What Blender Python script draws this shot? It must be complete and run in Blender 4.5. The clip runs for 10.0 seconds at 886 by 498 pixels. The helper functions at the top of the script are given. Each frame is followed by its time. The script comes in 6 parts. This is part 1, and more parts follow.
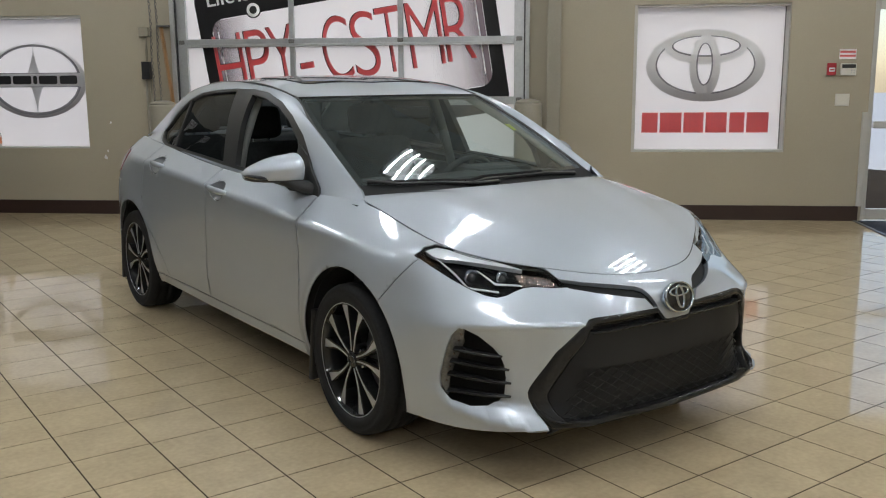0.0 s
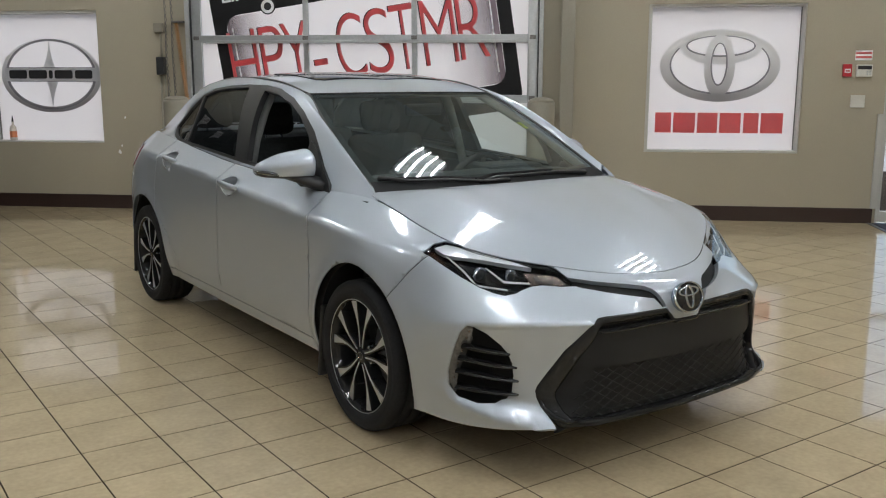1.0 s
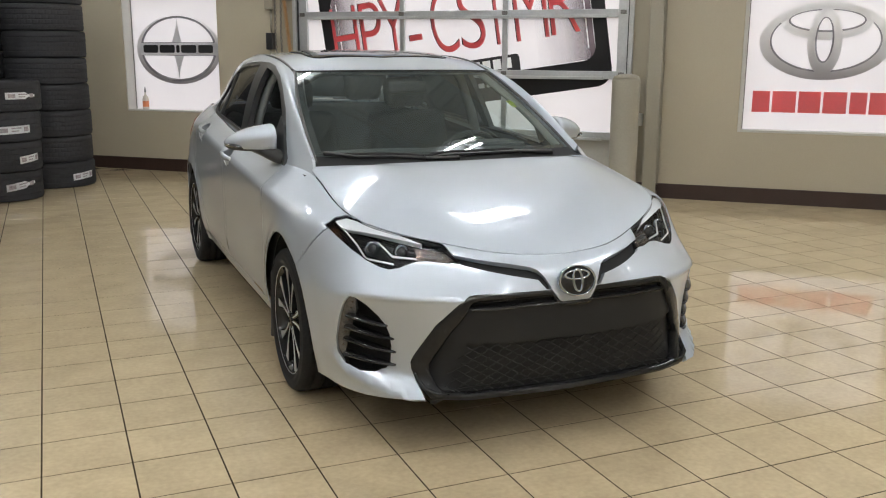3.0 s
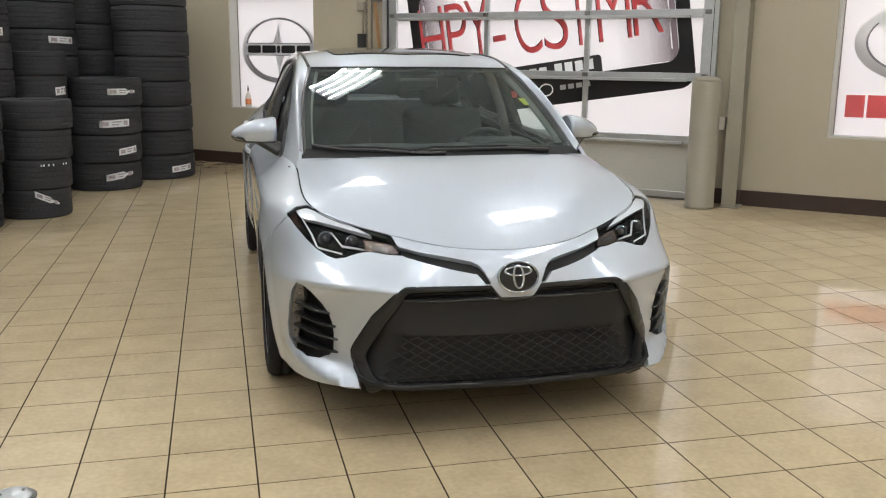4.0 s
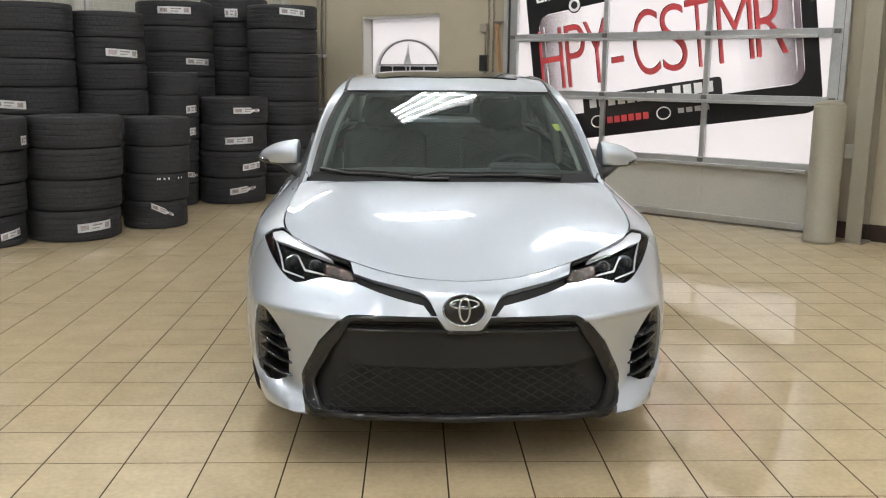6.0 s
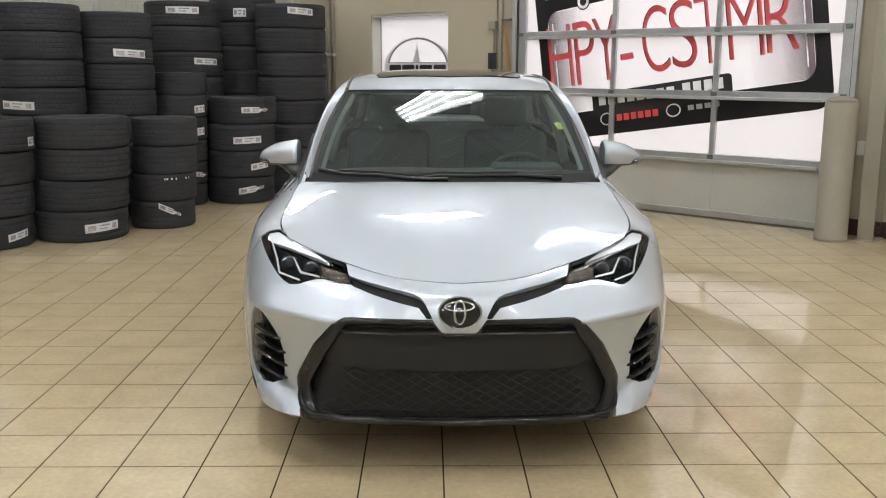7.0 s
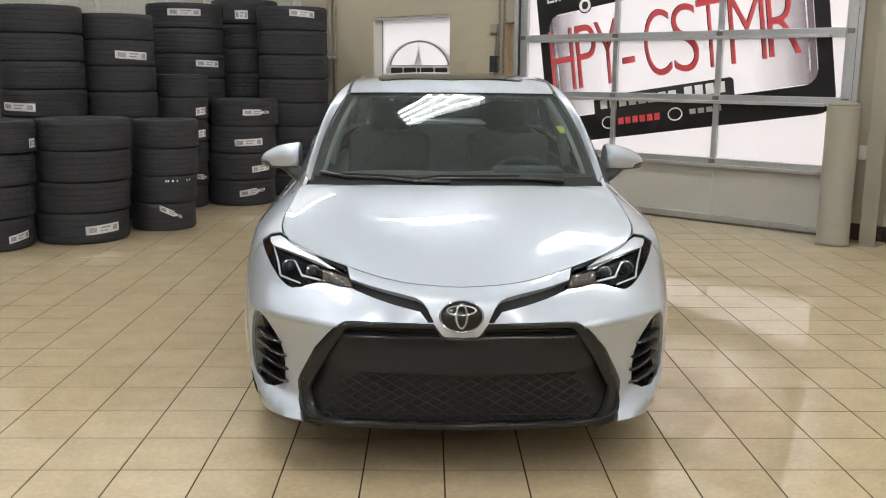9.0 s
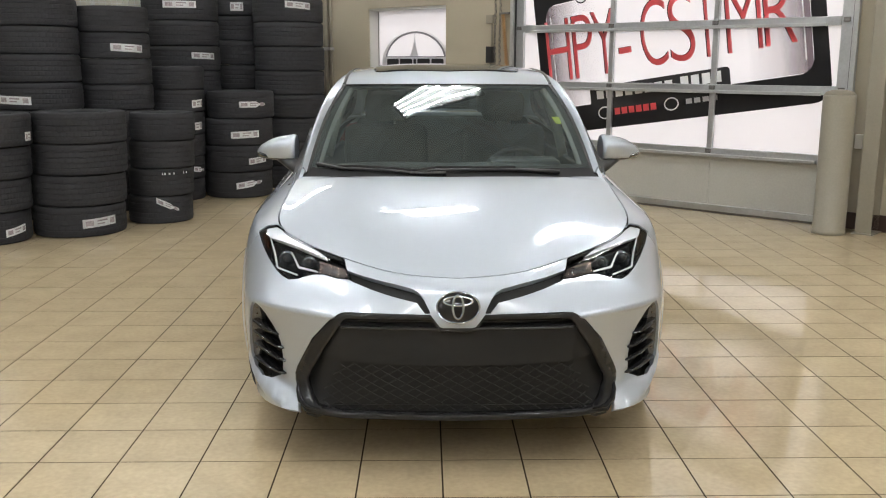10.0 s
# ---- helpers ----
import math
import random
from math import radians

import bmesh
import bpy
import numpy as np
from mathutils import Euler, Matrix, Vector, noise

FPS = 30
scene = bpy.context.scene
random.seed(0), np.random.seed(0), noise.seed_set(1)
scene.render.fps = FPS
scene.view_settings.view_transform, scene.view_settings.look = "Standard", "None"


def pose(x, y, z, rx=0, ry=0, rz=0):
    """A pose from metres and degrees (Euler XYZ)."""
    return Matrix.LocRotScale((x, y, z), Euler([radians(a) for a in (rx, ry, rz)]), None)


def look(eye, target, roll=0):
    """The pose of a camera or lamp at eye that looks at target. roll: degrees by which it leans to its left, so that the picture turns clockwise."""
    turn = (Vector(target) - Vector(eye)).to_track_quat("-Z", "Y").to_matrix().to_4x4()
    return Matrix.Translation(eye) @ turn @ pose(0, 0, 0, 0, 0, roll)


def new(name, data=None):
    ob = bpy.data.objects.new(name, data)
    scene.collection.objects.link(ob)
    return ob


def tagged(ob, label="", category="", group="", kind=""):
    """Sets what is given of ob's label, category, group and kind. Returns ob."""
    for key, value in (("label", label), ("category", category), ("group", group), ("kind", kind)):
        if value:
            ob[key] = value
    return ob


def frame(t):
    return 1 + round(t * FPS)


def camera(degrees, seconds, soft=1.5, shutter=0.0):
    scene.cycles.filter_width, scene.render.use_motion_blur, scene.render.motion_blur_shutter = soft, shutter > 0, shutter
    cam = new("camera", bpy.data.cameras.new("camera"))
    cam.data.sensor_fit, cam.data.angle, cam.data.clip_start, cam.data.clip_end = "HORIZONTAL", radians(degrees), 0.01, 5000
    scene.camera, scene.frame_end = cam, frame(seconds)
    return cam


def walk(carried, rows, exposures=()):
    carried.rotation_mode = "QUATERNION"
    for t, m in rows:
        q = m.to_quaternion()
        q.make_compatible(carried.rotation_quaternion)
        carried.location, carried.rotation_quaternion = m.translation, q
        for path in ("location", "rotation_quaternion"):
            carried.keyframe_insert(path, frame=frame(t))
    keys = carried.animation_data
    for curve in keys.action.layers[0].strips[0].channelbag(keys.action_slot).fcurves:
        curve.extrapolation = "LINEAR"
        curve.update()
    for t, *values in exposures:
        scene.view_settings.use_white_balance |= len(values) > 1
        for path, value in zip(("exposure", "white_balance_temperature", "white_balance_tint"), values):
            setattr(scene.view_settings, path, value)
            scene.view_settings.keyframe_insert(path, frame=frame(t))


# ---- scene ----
cam = camera(51.8, 10.0, soft=1.1)
PATH = [
    (0, (0.014, 0.062, 1.42), (1.168, 1.655, 1.058), -0.4),
    (0.5, (0.013, 0.064, 1.421), (1.166, 1.659, 1.064), -0.2),
    (1, (0.022, 0.053, 1.417), (1.154, 1.662, 1.051), 0.1),
    (1.5, (0.111, -0.088, 1.413), (1.176, 1.566, 1.051), -0.3),
    (2, (0.284, -0.364, 1.448), (1.271, 1.338, 1.09), -0.4),
    (2.5, (0.556, -0.46, 1.425), (1.453, 1.282, 1.022), -0.4),
    (2.7, (0.699, -0.487, 1.452), (1.546, 1.276, 1.033), -0.0),
    (3.8, (1.465, -0.858, 1.441), (2.003, 1.023, 1.027), 0.3),
    (4, (1.606, -0.857, 1.421), (2.076, 1.042, 1.003), 0.5),
    (4.5, (1.916, -0.854, 1.449), (2.232, 1.085, 1.074), -0.5),
    (5, (2.244, -0.98, 1.465), (2.39, 0.981, 1.101), -1.1),
    (5.5, (2.388, -0.94, 1.453), (2.486, 1.022, 1.08), 0.2),
    (7, (2.538, -0.856, 1.462), (2.571, 1.106, 1.074), 0.2),
    (7.5, (2.534, -0.861, 1.464), (2.572, 1.101, 1.079), 0.0),
    (8, (2.535, -0.854, 1.463), (2.572, 1.109, 1.085), 0.1),
    (8.5, (2.531, -0.849, 1.464), (2.565, 1.115, 1.088), 0.2),
    (9, (2.533, -0.845, 1.463), (2.565, 1.118, 1.081), 0.4),
    (9.5, (2.533, -0.849, 1.462), (2.567, 1.112, 1.069), 0.3),
    (10, (2.538, -0.854, 1.465), (2.575, 1.105, 1.064), 0.1),
]
EXPOSURES = [(0, 0.02, 6400, 10), (1.0, 0.02, 6400, 10), (1.5, 0.06, 6450, 10), (2.0, 0.14, 6500, 10.5), (2.5, 0.29, 6550, 11), (4.0, 0.51, 6630, 11.5), (5.0, 0.56, 6670, 11.5), (10, 0.56, 6670, 11.5)]
walk(cam, [(t, look(eye, target, roll)) for t, eye, target, roll in PATH], EXPOSURES)

# ---- world and light ----
world = bpy.data.worlds.new("world")
scene.world = world
world.use_nodes = True
wnt = world.node_tree
sky = wnt.nodes.new("ShaderNodeTexSky")
sky.sky_type = "NISHITA"
sky.sun_disc = False
sky.sun_elevation = radians(47)
sky.sun_rotation = radians(29)
wnt.links.new(sky.outputs[0], wnt.nodes["Background"].inputs[0])
wnt.nodes["Background"].inputs[1].default_value = 0.15


sun = bpy.data.lights.new("sun", "SUN")
sun.energy, sun.angle, sun.color = 2.0, radians(20), (1.0, 0.97, 0.92)
new("sun", sun).matrix_world = look((9.0, 14.0, 11.0), (4.0, 5.0, 0.0))


# ---- materials ----
def material(name, colour, rough=0.5, metal=0.0, **more):
    m = bpy.data.materials.new(name)
    m.use_nodes = True
    b = m.node_tree.nodes["Principled BSDF"]
    b.inputs["Base Color"].default_value = (*colour, 1)
    b.inputs["Roughness"].default_value = rough
    b.inputs["Metallic"].default_value = metal
    for key, value in more.items():
        b.inputs[key.replace("_", " ")].default_value = value
    return m


def vary(m, scale=6.0, amount=0.25, bump=0.0, fine=60.0, rough=0.0, island=0.0, joined=False):
    """Two scales of noise on the base colour, the roughness and the relief of a material, in metres."""
    nt = m.node_tree
    b = nt.nodes["Principled BSDF"]
    base = tuple(b.inputs["Base Color"].default_value)
    geo = nt.nodes.new("ShaderNodeNewGeometry")
    big = nt.nodes.new("ShaderNodeTexNoise")
    big.inputs["Scale"].default_value = scale
    big.inputs["Detail"].default_value = 4
    small = nt.nodes.new("ShaderNodeTexNoise")
    small.inputs["Scale"].default_value = fine
    small.inputs["Detail"].default_value = 3
    nt.links.new(geo.outputs["Position"], big.inputs["Vector"])
    nt.links.new(geo.outputs["Position"], small.inputs["Vector"])
    add = nt.nodes.new("ShaderNodeMath")
    add.operation = "ADD"
    nt.links.new(big.outputs["Fac"], add.inputs[0])
    nt.links.new(small.outputs["Fac"], add.inputs[1])
    last = add.outputs[0]
    low, high = 1 - amount, 1 + amount
    if island:
        info = nt.nodes.new("ShaderNodeNewGeometry" if joined else "ShaderNodeObjectInfo")
        isl = nt.nodes.new("ShaderNodeMath")
        isl.operation = "MULTIPLY_ADD"
        isl.inputs[1].default_value = island
        nt.links.new(info.outputs["Random Per Island" if joined else "Random"], isl.inputs[0])
        nt.links.new(last, isl.inputs[2])
        last = isl.outputs[0]
    mr = nt.nodes.new("ShaderNodeMapRange")
    mr.inputs["From Min"].default_value, mr.inputs["From Max"].default_value = 0.6, 1.4
    mr.inputs["To Min"].default_value, mr.inputs["To Max"].default_value = low, high
    nt.links.new(last, mr.inputs["Value"])
    mul = nt.nodes.new("ShaderNodeMix")
    mul.data_type, mul.blend_type = "RGBA", "MULTIPLY"
    mul.inputs["Factor"].default_value = 1
    mul.inputs[6].default_value = base
    nt.links.new(mr.outputs[0], mul.inputs[7])
    nt.links.new(mul.outputs[2], b.inputs["Base Color"])
    if rough:
        r0 = b.inputs["Roughness"].default_value
        mr2 = nt.nodes.new("ShaderNodeMapRange")
        mr2.inputs["From Min"].default_value, mr2.inputs["From Max"].default_value = 0.3, 0.7
        mr2.inputs["To Min"].default_value, mr2.inputs["To Max"].default_value = r0 - rough, r0 + rough
        nt.links.new(big.outputs["Fac"], mr2.inputs["Value"])
        nt.links.new(mr2.outputs[0], b.inputs["Roughness"])
    if bump:
        bp = nt.nodes.new("ShaderNodeBump")
        bp.inputs["Strength"].default_value = 0.4
        bp.inputs["Distance"].default_value = bump
        nt.links.new(small.outputs["Fac"], bp.inputs["Height"])
        nt.links.new(bp.outputs[0], b.inputs["Normal"])
    return m


M_WALL = vary(material("wall paint", (0.39, 0.345, 0.26), 0.55), 1.2, 0.05, 0.0006, 90)
M_TILE = vary(material("polished tile", (0.50, 0.398, 0.255), 0.065, Specular_IOR_Level=0.75), 5, 0.15, 0, 45, 0.03, 0.16)
M_TILES = vary(material("polished tiles", (0.50, 0.398, 0.255), 0.065, Specular_IOR_Level=0.75), 5, 0.15, 0, 45, 0.03, 0.16, True)
M_GROUT = vary(material("grout", (0.034, 0.022, 0.011), 0.95, Specular_IOR_Level=0.1), 5, 0.2)
# for an unseen wall; dark only to dim what the car flank reflects
M_UNSEENWALL = vary(material("dark unseen wall", (0.085, 0.078, 0.070), 0.6), 1.2, 0.08)
M_BASE = vary(material("baseboard vinyl", (0.035, 0.018, 0.014), 0.45), 4, 0.15)
M_ALU = vary(material("aluminium", (0.55, 0.56, 0.57), 0.38, 0.85), 6, 0.12, 0, 50, 0.06)
M_PAINT = material("silver paint", (0.535, 0.580, 0.640), 0.36, 0.95, Coat_Weight=1.0, Coat_Roughness=0.008, Coat_IOR=1.5)


def flaked(m, rough, share):
    """Metal flakes at two tilts: a share of them scatters widely, the rest gives a tighter gleam."""
    nt = m.node_tree
    tight = nt.nodes["Principled BSDF"]
    wide = nt.nodes.new("ShaderNodeBsdfPrincipled")
    for key in ("Base Color", "Coat Weight", "Coat Roughness", "Coat IOR"):
        wide.inputs[key].default_value = tight.inputs[key].default_value
    wide.inputs["Metallic"].default_value, wide.inputs["Roughness"].default_value = 0.75, rough
    mix = nt.nodes.new("ShaderNodeMixShader")
    mix.inputs[0].default_value = share
    nt.links.new(tight.outputs[0], mix.inputs[1])
    nt.links.new(wide.outputs[0], mix.inputs[2])
    nt.links.new(mix.outputs[0], nt.nodes["Material Output"].inputs[0])


flaked(M_PAINT, 0.62, 0.76)
M_CHROME = material("chrome", (0.54, 0.60, 0.69), 0.08, 1.0)
M_MACHINED = vary(material("machined alloy", (0.54, 0.55, 0.57), 0.36, 0.75), 30, 0.1, 0, 200, 0.05)
M_TRIM = material("bright lamp trim", (0.85, 0.86, 0.88), 0.20, 0.3)
M_DISC = vary(material("brake iron", (0.22, 0.22, 0.23), 0.4, 0.8), 20, 0.2)
M_MATT = material("matt black", (0.026, 0.026, 0.027), 0.85, Specular_IOR_Level=0.2)
M_SATIN = material("satin black", (0.025, 0.025, 0.026), 0.45, Specular_IOR_Level=0.18)
M_GLOSSGREY = material("lamp housing", (0.008, 0.008, 0.010), 0.12)
M_DRL = material("light bar", (0.80, 0.82, 0.85), 0.15, 0.1, Coat_Weight=1.0)
M_AMBER = material("amber lens", (0.055, 0.018, 0.006), 0.12, Coat_Weight=1.0)
M_REFLECT = vary(material("ribbed reflector", (0.42, 0.33, 0.29), 0.10, 0.9), 90, 0.95, 0.02, 120)
M_BULB = material("clear lens", (0.03, 0.032, 0.035), 0.03, 0.0, Coat_Weight=1.0)
M_STRIP = vary(material("frosted strip", (0.085, 0.082, 0.080), 0.3, 0.2, Coat_Weight=1.0), 40, 0.5, 0.004, 160)
M_RED = material("red lens", (0.18, 0.008, 0.010), 0.15)
M_MIRROR = material("mirror", (0.8, 0.8, 0.8), 0.02, 1.0)
M_STICKER = material("sticker", (0.50, 0.60, 0.06), 0.6)
M_DASH = vary(material("dash plastic", (0.030, 0.034, 0.036), 0.6), 30, 0.2)
M_CLOTH = vary(material("seat cloth", (0.022, 0.026, 0.026), 0.9), 30, 0.3)
M_LINER = vary(material("grey trim", (0.30, 0.31, 0.30), 0.85), 20, 0.08)


def glass(name, tint, ior=1.5, haze=0.0):
    """A thin pane: clear or tinted, with a mirror image that grows at a glancing angle."""
    m = bpy.data.materials.new(name)
    m.use_nodes = True
    nt = m.node_tree
    nt.nodes.remove(nt.nodes["Principled BSDF"])
    clear = nt.nodes.new("ShaderNodeBsdfTransparent")
    clear.inputs[0].default_value = (*tint, 1)
    gloss = nt.nodes.new("ShaderNodeBsdfGlossy")
    gloss.inputs["Roughness"].default_value = 0.01
    fres = nt.nodes.new("ShaderNodeFresnel")
    fres.inputs[0].default_value = ior
    mix = nt.nodes.new("ShaderNodeMixShader")
    nt.links.new(fres.outputs[0], mix.inputs[0])
    nt.links.new(clear.outputs[0], mix.inputs[1])
    nt.links.new(gloss.outputs[0], mix.inputs[2])
    last = mix
    # haze of the mirrored ceiling, put into the glass as a pale diffuse colour
    if haze:
        film = nt.nodes.new("ShaderNodeBsdfDiffuse")
        film.inputs[0].default_value = (0.62, 0.75, 0.76, 1)
        geo = nt.nodes.new("ShaderNodeNewGeometry")
        noise = nt.nodes.new("ShaderNodeTexNoise")
        noise.inputs["Scale"].default_value = 5.0
        nt.links.new(geo.outputs["Position"], noise.inputs["Vector"])
        mr = nt.nodes.new("ShaderNodeMapRange")
        mr.inputs["From Min"].default_value, mr.inputs["From Max"].default_value = 0.3, 0.7
        mr.inputs["To Min"].default_value, mr.inputs["To Max"].default_value = 0.7 * haze, 1.3 * haze
        nt.links.new(noise.outputs["Fac"], mr.inputs["Value"])
        last = nt.nodes.new("ShaderNodeMixShader")
        nt.links.new(mr.outputs[0], last.inputs[0])
        nt.links.new(mix.outputs[0], last.inputs[1])
        nt.links.new(film.outputs[0], last.inputs[2])
    nt.links.new(last.outputs[0], nt.nodes["Material Output"].inputs[0])
    return m


M_SCREEN = glass("windscreen glass", (0.60, 0.70, 0.66), 1.85, 0.030)
M_TINT = glass("tinted glass", (0.40, 0.43, 0.42))
M_LENS = glass("lamp lens", (0.92, 0.93, 0.94), 1.38)
M_BLACK = material("black plastic", (0.022, 0.022, 0.023), 0.38)
M_GLOSS = material("gloss black", (0.016, 0.016, 0.017), 0.06)
M_WRAP = vary(material("gloss black under film", (0.017, 0.017, 0.018), 0.05, Specular_IOR_Level=0.35), 40, 0.2, 0.010, 16)
M_RUBBER = vary(material("rubber", (0.020, 0.020, 0.021), 0.75, Specular_IOR_Level=0.2), 8, 0.3, 0, 90, 0.08)
M_WHITE = material("white film", (0.85, 0.85, 0.86), 0.35)
M_CEIL = vary(material("ceiling", (0.52, 0.575, 0.60), 0.7), 2, 0.1)
M_PALE = vary(material("pale wall paint", (0.43, 0.41, 0.35), 0.6), 1.5, 0.06)
M_FILM = vary(material("white film", (0.80, 0.80, 0.81), 0.35), 1.5, 0.03)
def backlit(m, share):
    """Lets a share of the daylight behind a sheet of film through it."""
    nt = m.node_tree
    out = nt.nodes["Material Output"]
    front_side = nt.nodes["Principled BSDF"]
    back = nt.nodes.new("ShaderNodeBsdfTranslucent")
    back.inputs[0].default_value = (0.97, 0.93, 0.915, 1)
    mix = nt.nodes.new("ShaderNodeMixShader")
    mix.inputs[0].default_value = share
    nt.links.new(front_side.outputs[0], mix.inputs[1])
    nt.links.new(back.outputs[0], mix.inputs[2])
    nt.links.new(mix.outputs[0], out.inputs[0])
    return m


backlit(M_FILM, 0.68)
M_FRAME = vary(material("painted frame", (0.50, 0.49, 0.46), 0.4), 4, 0.06)
M_STRUT = vary(material("galvanised steel", (0.50, 0.51, 0.51), 0.42, 0.7), 9, 0.15, 0, 60, 0.06)
M_HINGE = vary(material("worn steel", (0.20, 0.19, 0.18), 0.5, 0.7), 30, 0.35)
M_SILVERPRINT = vary(material("silver print", (0.50, 0.50, 0.52), 0.35), 2.2, 0.15, 0, 3)


def graded(m, low, high, z0, z1):
    """A print that runs from a dark to a light tone up its sign."""
    nt = m.node_tree
    at = nt.nodes.new("ShaderNodeTexCoord")
    axes = nt.nodes.new("ShaderNodeSeparateXYZ")
    scaled = nt.nodes.new("ShaderNodeMapRange")
    scaled.inputs["From Min"].default_value, scaled.inputs["From Max"].default_value = z0, z1
    ramp = nt.nodes.new("ShaderNodeValToRGB")
    stops = ramp.color_ramp.elements
    stops[0].color, stops[1].color = (*low, 1), (*high, 1)
    nt.links.new(at.outputs["Object"], axes.inputs[0])
    nt.links.new(axes.outputs["Z"], scaled.inputs["Value"])
    nt.links.new(scaled.outputs[0], ramp.inputs[0])
    nt.links.new(ramp.outputs[0], nt.nodes["Principled BSDF"].inputs["Base Color"])


graded(M_SILVERPRINT, (.16, .15, .16), (.86, .86, .87), .45, 1.02)
backlit(M_SILVERPRINT, 0.30)
M_BANDPRINT = vary(material("grey print", (0.55, 0.55, 0.57), 0.35), 2.5, 0.15, 0, 4)
backlit(M_BANDPRINT, 0.22)
M_EDGEPRINT = vary(material("shadow print", (0.24, 0.23, 0.25), 0.4), 2, 0.2)
M_DARKPRINT = vary(material("dark print", (0.022, 0.021, 0.023), 0.4), 3, 0.2)
M_REDPRINT = vary(material("red print", (0.74, 0.075, 0.085), 0.4), 3, 0.08)
backlit(M_REDPRINT, 0.25)
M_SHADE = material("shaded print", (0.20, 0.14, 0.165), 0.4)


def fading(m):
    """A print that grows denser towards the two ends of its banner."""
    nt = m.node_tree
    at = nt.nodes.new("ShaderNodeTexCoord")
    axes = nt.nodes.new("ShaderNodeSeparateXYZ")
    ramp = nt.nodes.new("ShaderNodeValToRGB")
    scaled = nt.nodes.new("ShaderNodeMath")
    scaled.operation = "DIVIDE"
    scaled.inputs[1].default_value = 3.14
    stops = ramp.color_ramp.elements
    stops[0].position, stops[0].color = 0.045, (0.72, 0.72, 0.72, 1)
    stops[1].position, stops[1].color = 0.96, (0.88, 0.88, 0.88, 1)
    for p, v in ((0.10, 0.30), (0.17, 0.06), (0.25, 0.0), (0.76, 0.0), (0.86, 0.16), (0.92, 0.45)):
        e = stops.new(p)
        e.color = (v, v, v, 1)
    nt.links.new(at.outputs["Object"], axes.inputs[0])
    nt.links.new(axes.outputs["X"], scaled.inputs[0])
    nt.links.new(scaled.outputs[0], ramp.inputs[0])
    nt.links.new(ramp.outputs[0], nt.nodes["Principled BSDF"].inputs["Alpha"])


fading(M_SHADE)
M_REDPLASTIC = material("red plastic", (0.40, 0.02, 0.03), 0.35)
M_CREAM = vary(material("cream plastic", (0.66, 0.64, 0.58), 0.45), 8, 0.05)
M_ORANGE = material("orange paper", (0.62, 0.20, 0.08), 0.6)
M_BOTTLE = material("clear plastic", (0.62, 0.56, 0.48), 0.25)
M_HOSE = vary(material("tan hose", (0.45, 0.24, 0.10), 0.5), 20, 0.2)
M_MAT = vary(material("mat carpet", (0.020, 0.026, 0.042), 0.95), 14, 0.3, 0.003, 220)
M_YARD = vary(material("concrete yard", (0.74, 0.73, 0.70), 0.85), 0.8, 0.12)
M_TYRE = vary(material("tyre rubber", (0.028, 0.028, 0.031), 0.70, Specular_IOR_Level=0.25), 5, 0.3, 0, 120, 0.08)


M_PAPER = vary(material("sticker paper", (0.84, 0.84, 0.84), 0.5), 15, 0.06)
M_PRINT = vary(material("sticker print", (0.42, 0.36, 0.37), 0.6), 40, 0.5)
M_FIXTURE = material("grey enamel", (0.11, 0.11, 0.11), 0.6)
M_TUBE = material("lit tube", (0.9, 0.9, 0.9), 0.5)
M_TUBE.node_tree.nodes["Principled BSDF"].inputs["Emission Color"].default_value = (0.942, 0.98, 0.998, 1)
M_TUBE.node_tree.nodes["Principled BSDF"].inputs["Emission Strength"].default_value = 76
# body silver darkened: the recess's shade is put into the cup's colour
M_CUPSHADE = material("handle cup", (0.26, 0.275, 0.295), 0.35, 0.75, Coat_Weight=1.0, Coat_Roughness=0.05)
M_PANELGREY = vary(material("door panel", (0.42, 0.41, 0.37), 0.5), 2, 0.08)
M_COLUMN = vary(material("column paint", (0.275, 0.250, 0.198), 0.5), 3, 0.08)


# ---- building helpers ----
def part(name, bm, mat, parent=None, label="", smooth=False):
    me = bpy.data.meshes.new(name)
    bm.normal_update()
    bm.to_mesh(me)
    bm.free()
    me.materials.append(mat)
    if smooth:
        me.shade_smooth()
    ob = new(name, me)
    if parent:
        ob.parent = parent
    return tagged(ob, label)


def thing(name, m, label, category, group="", kind=""):
    e = new(name)
    e.matrix_world = m
    e.empty_display_size = 0.1
    return tagged(e, label, category, group, kind)


def box(x0, x1, y0, y1, z0, z1, bevel=0.0, bm=None):
    b2 = bmesh.new()
    bmesh.ops.create_cube(b2, size=1, matrix=Matrix.Translation(((x0 + x1) / 2, (y0 + y1) / 2, (z0 + z1) / 2)) @ Matrix.Diagonal((x1 - x0, y1 - y0, z1 - z0, 1)))
    if bevel:
        bmesh.ops.bevel(b2, geom=b2.edges[:], offset=bevel, segments=2, affect="EDGES", profile=0.5)
    return merged(bm, b2)


def merged(bm, b2):
    if bm is None:
        return b2
    me = bpy.data.meshes.new("tmp")
    b2.to_mesh(me)
    b2.free()
    bm.from_mesh(me)
    bpy.data.meshes.remove(me)
    return bm


